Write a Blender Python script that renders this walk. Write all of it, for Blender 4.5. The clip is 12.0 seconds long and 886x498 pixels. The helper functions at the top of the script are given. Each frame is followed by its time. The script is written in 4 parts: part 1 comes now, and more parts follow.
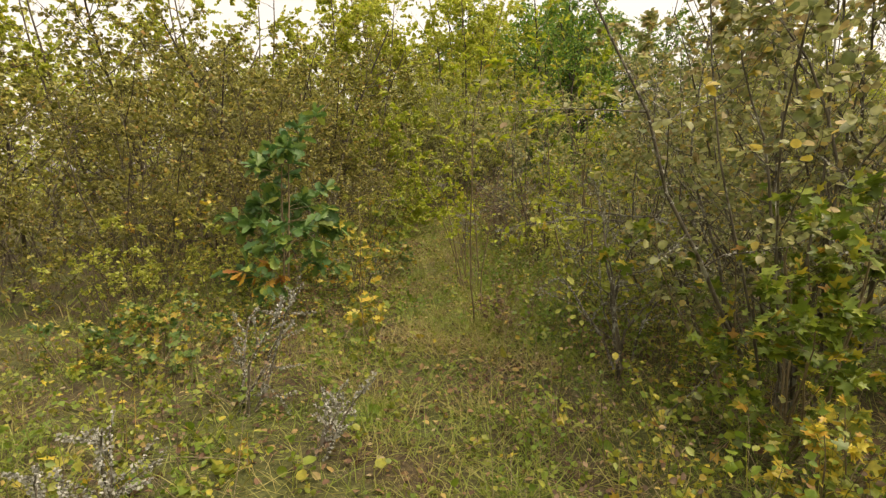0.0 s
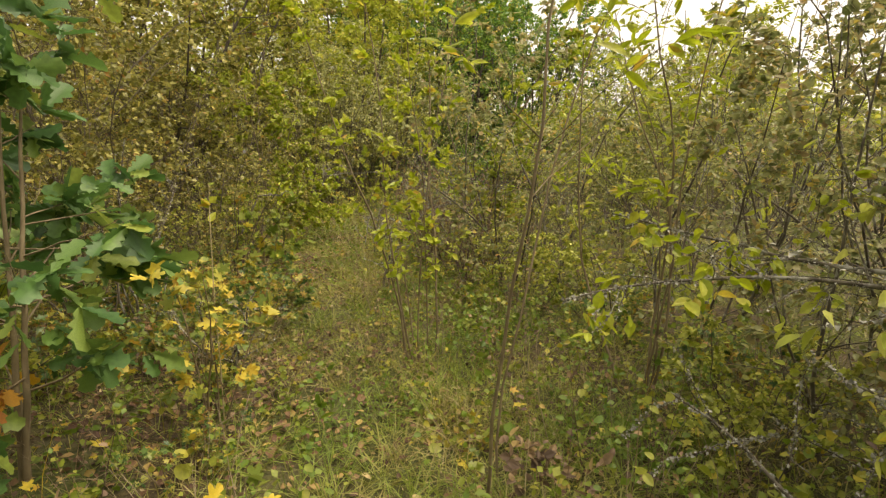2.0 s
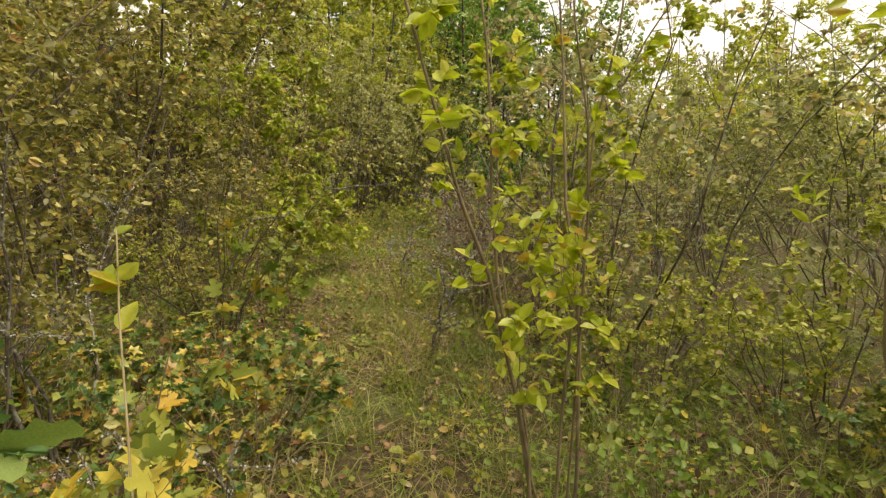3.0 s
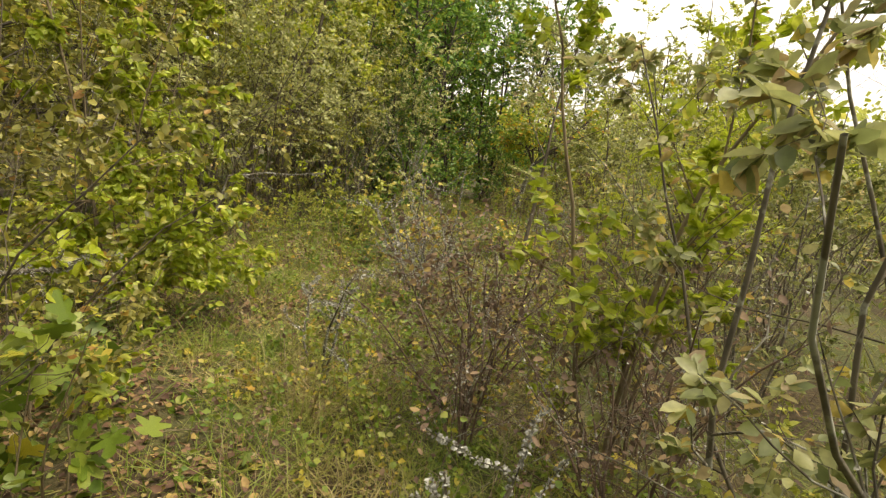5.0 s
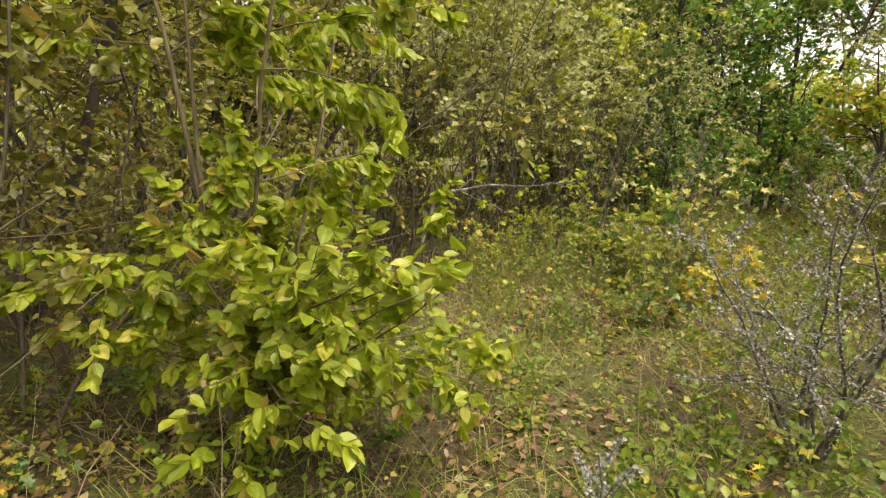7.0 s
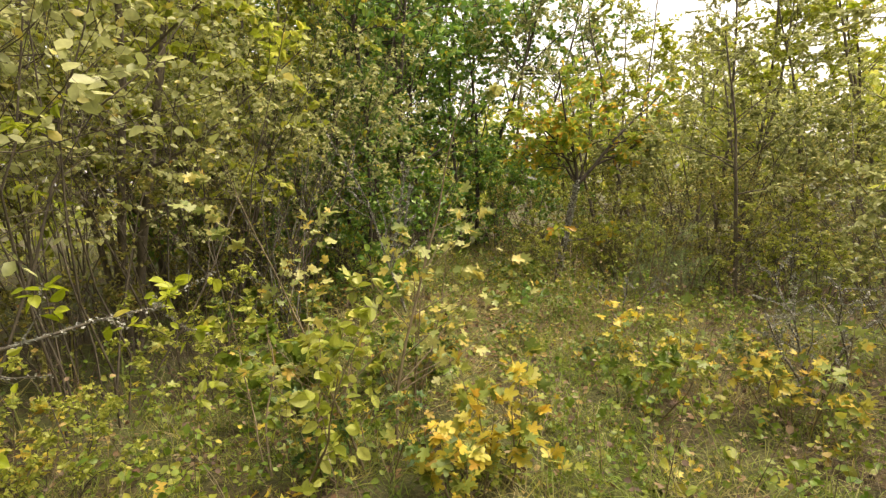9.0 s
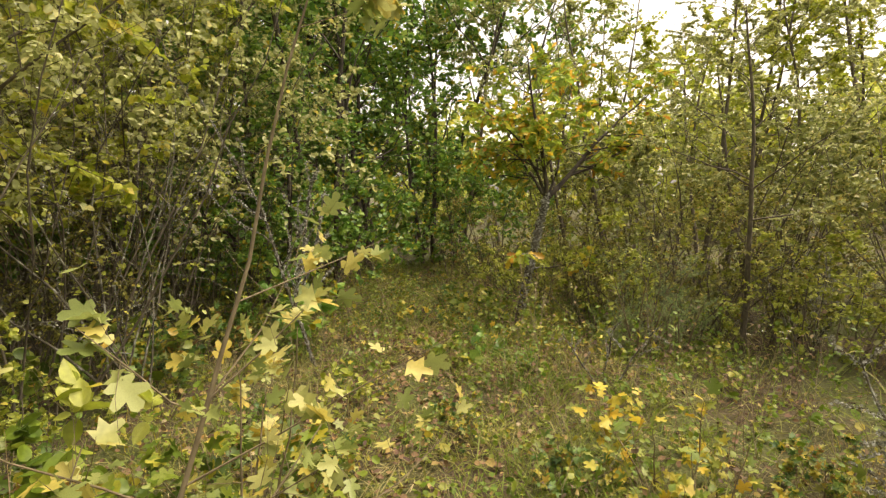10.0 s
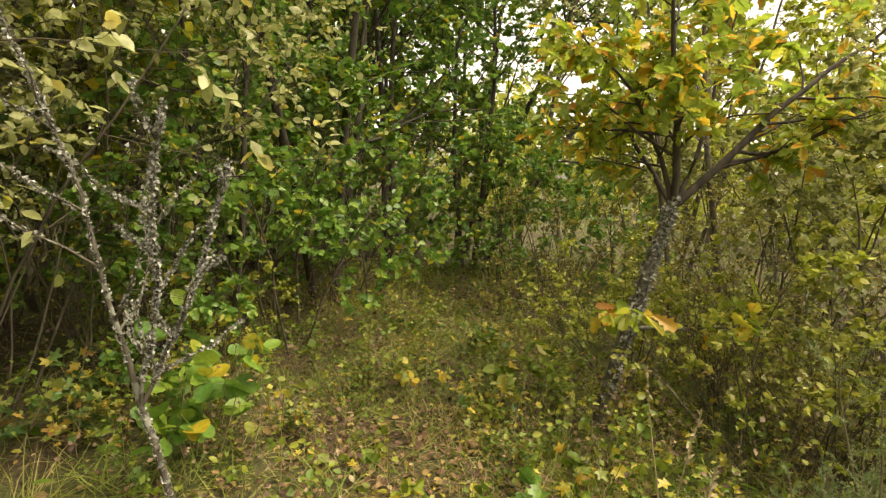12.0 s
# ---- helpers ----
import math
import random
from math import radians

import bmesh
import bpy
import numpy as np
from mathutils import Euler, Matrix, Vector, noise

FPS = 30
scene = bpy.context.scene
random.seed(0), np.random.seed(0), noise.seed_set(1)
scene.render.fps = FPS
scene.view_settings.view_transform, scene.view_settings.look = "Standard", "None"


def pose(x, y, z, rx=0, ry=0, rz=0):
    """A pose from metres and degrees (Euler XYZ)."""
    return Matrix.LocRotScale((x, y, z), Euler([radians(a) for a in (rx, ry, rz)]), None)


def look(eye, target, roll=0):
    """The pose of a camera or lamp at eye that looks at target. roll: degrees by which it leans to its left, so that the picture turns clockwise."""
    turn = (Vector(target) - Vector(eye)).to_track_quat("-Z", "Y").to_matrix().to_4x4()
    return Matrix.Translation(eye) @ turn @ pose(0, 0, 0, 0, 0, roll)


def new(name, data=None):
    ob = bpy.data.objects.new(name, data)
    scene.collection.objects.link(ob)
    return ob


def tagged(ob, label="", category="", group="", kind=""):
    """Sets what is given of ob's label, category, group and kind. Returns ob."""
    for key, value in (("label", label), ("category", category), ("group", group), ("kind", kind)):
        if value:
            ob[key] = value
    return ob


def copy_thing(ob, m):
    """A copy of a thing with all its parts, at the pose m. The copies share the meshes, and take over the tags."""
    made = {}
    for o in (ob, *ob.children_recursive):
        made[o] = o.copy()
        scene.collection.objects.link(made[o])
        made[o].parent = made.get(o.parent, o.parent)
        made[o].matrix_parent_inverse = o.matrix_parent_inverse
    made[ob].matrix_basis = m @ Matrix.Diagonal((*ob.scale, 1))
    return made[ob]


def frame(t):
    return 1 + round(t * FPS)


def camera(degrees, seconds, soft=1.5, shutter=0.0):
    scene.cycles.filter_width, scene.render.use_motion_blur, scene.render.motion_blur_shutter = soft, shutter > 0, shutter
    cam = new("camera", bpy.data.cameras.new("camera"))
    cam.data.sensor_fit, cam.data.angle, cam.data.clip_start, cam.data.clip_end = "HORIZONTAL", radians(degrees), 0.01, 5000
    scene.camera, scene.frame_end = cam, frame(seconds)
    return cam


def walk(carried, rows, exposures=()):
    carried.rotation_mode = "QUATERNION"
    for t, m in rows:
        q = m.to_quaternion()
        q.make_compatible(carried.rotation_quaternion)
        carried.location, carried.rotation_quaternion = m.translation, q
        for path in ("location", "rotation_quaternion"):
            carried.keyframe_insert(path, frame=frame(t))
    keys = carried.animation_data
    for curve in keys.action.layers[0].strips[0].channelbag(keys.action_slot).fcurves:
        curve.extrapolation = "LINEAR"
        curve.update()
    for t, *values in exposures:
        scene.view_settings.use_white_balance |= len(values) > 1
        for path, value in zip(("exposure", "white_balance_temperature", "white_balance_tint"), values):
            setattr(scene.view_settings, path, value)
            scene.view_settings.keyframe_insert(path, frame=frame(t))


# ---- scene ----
cam = camera(80.3, 12.0, 1.3)
PATH = [
    (0.0, pose(0.0, 0.0, 1.42, 81.19, 2.47, -0.38)),
    (0.5, pose(-0.235, 0.649, 1.431, 81.35, 2.31, -4.0)),
    (1.0, pose(-0.373, 1.32, 1.384, 81.11, 2.27, -9.37)),
    (1.5, pose(-0.338, 1.999, 1.389, 79.36, -0.93, -13.51)),
    (2.0, pose(-0.345, 2.742, 1.355, 79.96, -0.4, -13.4)),
    (2.5, pose(-0.48, 3.6, 1.34, 80.86, -0.12, -13.54)),
    (3.0, pose(-0.505, 4.408, 1.327, 81.06, 0.11, -13.99)),
    (3.5, pose(-0.49, 5.057, 1.36, 81.9, -0.5, -16.2)),
    (3.7, look((-0.485, 5.36, 1.39), (0.114, 7.241, 1.07), -1.0)),
    (5.3, look((-0.113, 7.065, 1.480), (0.651, 8.876, 1.113), 7.1)),
    (5.5, look((-0.050, 7.341, 1.415), (0.569, 9.206, 1.045), 7.6)),
    (6.0, pose(0.127, 8.08, 1.257, 77.09, -5.95, -0.49)),
    (6.5, pose(0.1, 8.546, 1.257, 79.17, -2.89, 4.28)),
    (7.0, pose(-0.065, 9.058, 1.297, 79.05, -1.61, 1.36)),
    (7.5, look((0.022, 9.699, 1.363), (0.284, 11.648, 1.002), 0.8)),
    (7.7, look((0.068, 9.93, 1.34), (0.490, 11.857, 1.006), 0.6)),
    (8.2, pose(0.26, 10.46, 1.39, 80.9, 1.2, -18.5)),
    (8.6, pose(0.54, 10.94, 1.40, 82.1, 2.2, -23.6)),
    (9.0, pose(0.95, 11.40, 1.4, 83.4, 3.2, -28.8)),
    (9.5, pose(1.479, 11.855, 1.387, 84.53, 3.8, -32.17)),
    (10.0, pose(1.977, 12.514, 1.425, 84.04, 1.21, -32.02)),
    (10.5, pose(2.42, 13.08, 1.43, 83.73, -0.66, -30.54)),
    (11.0, pose(2.728, 13.458, 1.451, 82.84, -2.3, -28.78)),
    (11.5, pose(3.013, 13.933, 1.387, 81.71, -2.41, -27.77)),
    (12.0, pose(3.313, 14.52, 1.457, 82.05, -3.14, -25.91)),
]
walk(cam, PATH, [(0.0, 0.78, 8100, 15), (1.0, 1.02, 8100, 15), (3.5, 0.92, 8100, 14), (5.5, 1.14, 7700, 12), (6.0, 1.03, 7650, 12), (6.5, 1.1, 7600, 12), (7.5, 1.35, 7500, 13), (9.5, 1.3, 7800, 16), (11.0, 1.13, 8100, 14), (12.0, 1.35, 8300, 13)])

# ---- world: bright overcast afternoon ----
world = bpy.data.worlds.new("overcast_sky")
scene.world = world
world.use_nodes = True
wn, wl = world.node_tree.nodes, world.node_tree.links
sky = wn.new("ShaderNodeTexSky")
sky.sky_type = "NISHITA"
sky.sun_disc = False
sky.sun_elevation, sky.sun_rotation = radians(65), radians(119)
sky.air_density, sky.dust_density = 1.6, 3.0
hs = wn.new("ShaderNodeHueSaturation")
hs.inputs["Saturation"].default_value = 0.22
wl.new(sky.outputs[0], hs.inputs["Color"])
wl.new(hs.outputs[0], wn["Background"].inputs["Color"])
wn["Background"].inputs["Strength"].default_value = 0.15

sun = new("sun", bpy.data.lights.new("sun", "SUN"))
sun.data.energy, sun.data.angle, sun.data.color = 1.5, radians(40), (1.0, 0.95, 0.86)
sun.matrix_world = look((9, -5, 22), (0, 0, 0))


# ---- materials ----
def nodes_of(name):
    m = bpy.data.materials.new(name)
    m.use_nodes = True
    n = m.node_tree.nodes
    n.clear()
    return m, n, m.node_tree.links


def ramp(n, stops):
    r = n.new("ShaderNodeValToRGB")
    e = r.color_ramp.elements
    for k, (p, c) in enumerate(stops):
        el = e[k] if k < 2 else e.new(p)
        el.position, el.color = p, (*c, 1)
    return r


def leaf_material(name, stops, rough=0.42, through_light=0.42, spot=0.25, patchy=0.0):
    """Leaf blade: colour differs from leaf to leaf, light shines through, small blotches."""
    m, n, l = nodes_of(name)
    geo, info = n.new("ShaderNodeNewGeometry"), n.new("ShaderNodeObjectInfo")
    add = n.new("ShaderNodeMath"); add.operation = "ADD"
    fr = n.new("ShaderNodeMath"); fr.operation = "FRACT"
    l.new(geo.outputs["Random Per Island"], add.inputs[0]); l.new(info.outputs["Random"], add.inputs[1]); l.new(add.outputs[0], fr.inputs[0])
    r = ramp(n, stops)
    if patchy:  # neighbouring plants take after one another
        wide, co, span = n.new("ShaderNodeTexNoise"), n.new("ShaderNodeTexCoord"), n.new("ShaderNodeMapRange")
        wide.inputs["Scale"].default_value, wide.inputs["Detail"].default_value = 1.6, 3
        l.new(co.outputs["Object"], wide.inputs["Vector"])
        span.inputs["From Min"].default_value, span.inputs["From Max"].default_value = 0.32, 0.68
        l.new(wide.outputs[0], span.inputs["Value"])
        blend = n.new("ShaderNodeMix")
        blend.inputs["Factor"].default_value = patchy
        l.new(fr.outputs[0], blend.inputs["A"]); l.new(span.outputs[0], blend.inputs["B"])
        l.new(blend.outputs["Result"], r.inputs[0])
    else:
        l.new(fr.outputs[0], r.inputs[0])
    tc, nz = n.new("ShaderNodeTexCoord"), n.new("ShaderNodeTexNoise")
    nz.inputs["Scale"].default_value, nz.inputs["Detail"].default_value = 45, 3
    l.new(tc.outputs["Object"], nz.inputs["Vector"])
    mr = n.new("ShaderNodeMapRange")
    mr.inputs["From Min"].default_value, mr.inputs["From Max"].default_value = 0.3, 0.7
    mr.inputs["To Min"].default_value, mr.inputs["To Max"].default_value = 1 - spot, 1 + spot * 0.6
    l.new(nz.outputs[0], mr.inputs["Value"])
    mul = n.new("ShaderNodeVectorMath"); mul.operation = "SCALE"
    l.new(r.outputs[0], mul.inputs[0]); l.new(mr.outputs[0], mul.inputs["Scale"])
    p, t, mix, out = n.new("ShaderNodeBsdfPrincipled"), n.new("ShaderNodeBsdfTranslucent"), n.new("ShaderNodeMixShader"), n.new("ShaderNodeOutputMaterial")
    p.inputs["Roughness"].default_value = rough
    p.inputs["Specular IOR Level"].default_value = 0.6
    l.new(mul.outputs[0], p.inputs["Base Color"]); l.new(mul.outputs[0], t.inputs["Color"])
    mix.inputs[0].default_value = through_light
    l.new(p.outputs[0], mix.inputs[1]); l.new(t.outputs[0], mix.inputs[2]); l.new(mix.outputs[0], out.inputs["Surface"])
    return m


def bark_material(name, dark, light, lichen=0.0, scale=30):
    """Bark: streaked grain, bump, and pale lichen crusts on part of it."""
    m, n, l = nodes_of(name)
    tc, mp = n.new("ShaderNodeTexCoord"), n.new("ShaderNodeMapping")
    mp.inputs["Scale"].default_value = (1, 1, 0.3)
    l.new(tc.outputs["Object"], mp.inputs["Vector"])
    nz = n.new("ShaderNodeTexNoise")
    nz.inputs["Scale"].default_value, nz.inputs["Detail"].default_value = scale, 6
    l.new(mp.outputs[0], nz.inputs["Vector"])
    r = ramp(n, ((0.3, dark), (0.7, light)))
    l.new(nz.outputs[0], r.inputs[0])
    n2 = n.new("ShaderNodeTexNoise")
    n2.inputs["Scale"].default_value, n2.inputs["Detail"].default_value = 14, 4
    l.new(tc.outputs["Object"], n2.inputs["Vector"])
    r2 = ramp(n, ((0.62 - 0.3 * lichen, (0, 0, 0)), (0.68 - 0.3 * lichen, (1, 1, 1))))
    l.new(n2.outputs[0], r2.inputs[0])
    mx = n.new("ShaderNodeMix"); mx.data_type = "RGBA"
    l.new(r2.outputs[0], mx.inputs["Factor"]); l.new(r.outputs[0], mx.inputs["A"])
    mx.inputs["B"].default_value = (0.26, 0.26, 0.21, 1) if lichen else (*light, 1)
    bp = n.new("ShaderNodeBump")
    bp.inputs["Strength"].default_value, bp.inputs["Distance"].default_value = 0.6, 0.01
    l.new(nz.outputs[0], bp.inputs["Height"])
    p, out = n.new("ShaderNodeBsdfPrincipled"), n.new("ShaderNodeOutputMaterial")
    p.inputs["Roughness"].default_value = 0.9
    l.new(mx.outputs["Result"], p.inputs["Base Color"]); l.new(bp.outputs[0], p.inputs["Normal"]); l.new(p.outputs[0], out.inputs["Surface"])
    return m


def soil_material():
    """Forest-edge soil with moss, straw and rotting leaves at two scales."""
    m, n, l = nodes_of("soil_and_litter")
    tc = n.new("ShaderNodeTexCoord")
    big, small = n.new("ShaderNodeTexNoise"), n.new("ShaderNodeTexNoise")
    big.inputs["Scale"].default_value, big.inputs["Detail"].default_value = 1.3, 6
    small.inputs["Scale"].default_value, small.inputs["Detail"].default_value = 38, 8
    l.new(tc.outputs["Object"], big.inputs["Vector"]); l.new(tc.outputs["Object"], small.inputs["Vector"])
    a = ramp(n, ((0.25, (0.03, 0.022, 0.011)), (0.5, (0.065, 0.046, 0.021)), (0.72, (0.13, 0.095, 0.042))))
    b = ramp(n, ((0.25, (0.03, 0.035, 0.01)), (0.5, (0.07, 0.08, 0.018)), (0.75, (0.13, 0.135, 0.035))))
    l.new(small.outputs[0], a.inputs[0]); l.new(small.outputs[0], b.inputs[0])
    k = ramp(n, ((0.42, (0, 0, 0)), (0.58, (1, 1, 1))))
    l.new(big.outputs[0], k.inputs[0])
    mx = n.new("ShaderNodeMix"); mx.data_type = "RGBA"
    l.new(k.outputs[0], mx.inputs["Factor"]); l.new(a.outputs[0], mx.inputs["A"]); l.new(b.outputs[0], mx.inputs["B"])
    bp = n.new("ShaderNodeBump")
    bp.inputs["Strength"].default_value, bp.inputs["Distance"].default_value = 0.8, 0.03
    l.new(small.outputs[0], bp.inputs["Height"])
    p, out = n.new("ShaderNodeBsdfPrincipled"), n.new("ShaderNodeOutputMaterial")
    p.inputs["Roughness"].default_value = 1.0
    l.new(mx.outputs["Result"], p.inputs["Base Color"]); l.new(bp.outputs[0], p.inputs["Normal"]); l.new(p.outputs[0], out.inputs["Surface"])
    return m


SOIL = soil_material()
LEAF_THICKET = leaf_material("thicket_leaf", ((0.0, (0.10, 0.105, 0.014)), (0.35, (0.20, 0.195, 0.035)), (0.7, (0.33, 0.32, 0.085)), (0.93, (0.50, 0.44, 0.10)), (1.0, (0.40, 0.21, 0.05))))
LEAF_LIGHT = leaf_material("light_thicket_leaf", ((0.0, (0.20, 0.24, 0.02)), (0.4, (0.36, 0.41, 0.05)), (0.9, (0.56, 0.58, 0.14)), (1.0, (0.62, 0.52, 0.07))), 0.5, 0.48)
LEAF_LIME = leaf_material("lime_tree_leaf", ((0.0, (0.25, 0.31, 0.025)), (0.4, (0.43, 0.49, 0.05)), (0.85, (0.60, 0.62, 0.12)), (1.0, (0.66, 0.54, 0.07))), 0.42, 0.52)
LEAF_GREY = leaf_material("grey_green_leaf", ((0.0, (0.24, 0.27, 0.07)), (0.45, (0.42, 0.44, 0.17)), (0.9, (0.60, 0.61, 0.28)), (1.0, (0.62, 0.52, 0.12))), 0.42, 0.5)
LEAF_WILLOW = leaf_material("willow_leaf", ((0.0, (0.13, 0.16, 0.035)), (0.4, (0.24, 0.27, 0.07)), (0.8, (0.38, 0.40, 0.13)), (1.0, (0.48, 0.42, 0.11))))
LEAF_GREEN = leaf_material("deep_green_leaf", ((0.0, (0.08, 0.19, 0.03)), (0.5, (0.17, 0.32, 0.05)), (0.9, (0.30, 0.43, 0.06)), (0.96, (0.5, 0.42, 0.04)), (1.0, (0.55, 0.42, 0.04))))
LEAF_DOGWOOD = leaf_material("dogwood_leaf", ((0.0, (0.21, 0.29, 0.02)), (0.5, (0.36, 0.43, 0.03)), (0.85, (0.48, 0.53, 0.07)), (0.96, (0.52, 0.47, 0.09)), (1.0, (0.46, 0.29, 0.09))), 0.45, 0.48)
LEAF_LANCE = leaf_material("lance_leaf", ((0.0, (0.26, 0.34, 0.02)), (0.5, (0.42, 0.49, 0.03)), (0.9, (0.55, 0.58, 0.08)), (1.0, (0.55, 0.36, 0.05))), 0.4, 0.55)
LEAF_OAK_DARK = leaf_material("oak_sapling_leaf", ((0.0, (0.055, 0.14, 0.035)), (0.5, (0.10, 0.215, 0.05)), (0.85, (0.18, 0.29, 0.065)), (1.0, (0.32, 0.38, 0.06))), 0.5, 0.38)
LEAF_ORANGE = leaf_material("orange_leaf", ((0.0, (0.45, 0.22, 0.03)), (0.5, (0.60, 0.36, 0.03)), (1.0, (0.36, 0.14, 0.03))), 0.5, 0.35)
LEAF_OAK = leaf_material("autumn_oak_leaf", ((0.0, (0.23, 0.34, 0.05)), (0.6, (0.37, 0.46, 0.06)), (0.76, (0.58, 0.54, 0.07)), (0.9, (0.78, 0.52, 0.06)), (1.0, (0.62, 0.28, 0.06))), 0.45, 0.6)
LEAF_MAPLE = leaf_material("maple_leaf", ((0.0, (0.15, 0.22, 0.04)), (0.35, (0.32, 0.37, 0.07)), (0.55, (0.56, 0.50, 0.09)), (0.85, (0.68, 0.53, 0.06)), (1.0, (0.58, 0.34, 0.05))), 0.45, 0.4)
LEAF_PALE = leaf_material("pale_maple_leaf", ((0.0, (0.22, 0.28, 0.07)), (0.4, (0.38, 0.42, 0.13)), (0.7, (0.52, 0.50, 0.17)), (0.9, (0.62, 0.50, 0.10)), (1.0, (0.55, 0.36, 0.06))), 0.5, 0.4)
LEAF_HERB = leaf_material("herb_leaf", ((0.0, (0.08, 0.14, 0.018)), (0.5, (0.17, 0.25, 0.025)), (0.86, (0.30, 0.36, 0.05)), (0.95, (0.55, 0.46, 0.05)), (1.0, (0.45, 0.24, 0.05))))
COVER = leaf_material("mixed_cover_leaf", ((0.0, (0.06, 0.14, 0.04)), (0.4, (0.15, 0.25, 0.05)), (0.65, (0.34, 0.36, 0.08)), (0.85, (0.58, 0.48, 0.07)), (0.95, (0.46, 0.25, 0.07)), (1.0, (0.22, 0.11, 0.05))))
LEAF_DEAD = leaf_material("withered_leaf", ((0.0, (0.11, 0.072, 0.048)), (0.5, (0.20, 0.135, 0.085)), (0.85, (0.32, 0.22, 0.12)), (1.0, (0.44, 0.33, 0.08))), 0.8, 0.3)
LEAF_BUSH = leaf_material("mixed_bush_leaf", ((0.0, (0.15, 0.19, 0.06)), (0.4, (0.33, 0.35, 0.13)), (0.7, (0.47, 0.47, 0.20)), (0.85, (0.38, 0.28, 0.15)), (1.0, (0.66, 0.53, 0.09))), 0.42, 0.48)
LEAF_FALLEN = leaf_material("fallen_leaf", ((0.0, (0.07, 0.036, 0.02)), (0.4, (0.16, 0.085, 0.045)), (0.75, (0.28, 0.17, 0.08)), (0.92, (0.40, 0.29, 0.08)), (1.0, (0.46, 0.37, 0.24))), 0.8, 0.15)
GRASS = leaf_material("grass_blade", ((0.0, (0.10, 0.175, 0.015)), (0.35, (0.20, 0.265, 0.03)), (0.6, (0.29, 0.28, 0.07)), (0.8, (0.36, 0.295, 0.115)), (1.0, (0.53, 0.44, 0.235))), 0.6, 0.3, 0.1, 0.6)
HERB_COVER = leaf_material("herb_cover_leaf", ((0.0, (0.08, 0.17, 0.018)), (0.4, (0.17, 0.26, 0.025)), (0.7, (0.32, 0.34, 0.05)), (0.85, (0.52, 0.42, 0.05)), (1.0, (0.32, 0.16, 0.05))), 0.5, 0.4, 0.25, 0.5)
NEEDLE = leaf_material("juniper_needle", ((0.0, (0.12, 0.20, 0.07)), (0.6, (0.24, 0.33, 0.12)), (1.0, (0.38, 0.44, 0.18))), 0.6, 0.3, 0.1)
LICHEN = leaf_material("lichen", ((0.0, (0.18, 0.18, 0.14)), (0.6, (0.34, 0.34, 0.29)), (1.0, (0.54, 0.54, 0.48))), 1.0, 0.05, 0.4)
PETAL = leaf_material("white_petal", ((0.0, (0.7, 0.7, 0.66)), (1.0, (0.8, 0.8, 0.76))), 0.6, 0.3, 0.1)
BERRY = leaf_material("dark_berry", ((0.0, (0.01, 0.01, 0.015)), (1.0, (0.03, 0.02, 0.03))), 0.3, 0.0, 0.1)
BARK = bark_material("grey_bark", (0.055, 0.045, 0.03), (0.16, 0.13, 0.09))
BARK_DARK = bark_material("dark_bark", (0.03, 0.025, 0.02), (0.10, 0.08, 0.06))
BARK_LICHEN = bark_material("lichened_bark", (0.05, 0.042, 0.03), (0.15, 0.13, 0.09), 0.25)
BARK_BROWN = bark_material("young_bark", (0.12, 0.09, 0.05), (0.24, 0.19, 0.11))
BARK_RED = bark_material("reddish_bark", (0.07, 0.045, 0.032), (0.20, 0.135, 0.095), 0.1)
STRAW_GREY = bark_material("weathered_stalk", (0.16, 0.125, 0.075), (0.36, 0.29, 0.18))
STRAW = bark_material("dry_stalk", (0.30, 0.24, 0.13), (0.48, 0.40, 0.24))


# ---- geometry helpers ----
def unit(v):
    return v / np.maximum(np.linalg.norm(v, axis=-1, keepdims=True), 1e-9)


def mesh_of(name, verts, faces, material, smooth=True):
    """verts (n, 3); faces: list of integer arrays (m, k)."""
    me = bpy.data.meshes.new(name)
    loops = np.concatenate([f.ravel() for f in faces]).astype(np.int32)
    sizes = np.concatenate([np.full(len(f), f.shape[1]) for f in faces]).astype(np.int32)
    me.vertices.add(len(verts))
    me.vertices.foreach_set("co", np.asarray(verts, np.float32).ravel())
    me.loops.add(len(loops))
    me.loops.foreach_set("vertex_index", loops)
    me.polygons.add(len(sizes))
    me.polygons.foreach_set("loop_start", (np.cumsum(sizes) - sizes).astype(np.int32))
    me.polygons.foreach_set("use_smooth", np.full(len(sizes), smooth))
    me.update(calc_edges=True)
    me.validate()
    me.materials.append(material)
    return me


def part(name, me, parent, label="", m=None):
    ob = new(name, me)
    ob.parent = parent
    if m is not None:
        ob.matrix_basis = m
    if label:
        tagged(ob, label)
    return ob


def thing(name, label, category, at=(0, 0, 0), turn=0, size=1.0, group=""):
    e = new(name)
    e.empty_display_size = 0.1
    e.matrix_basis = pose(*at, 0, 0, turn) @ Matrix.Diagonal((size, size, size, 1))
    return tagged(e, label, category, group)


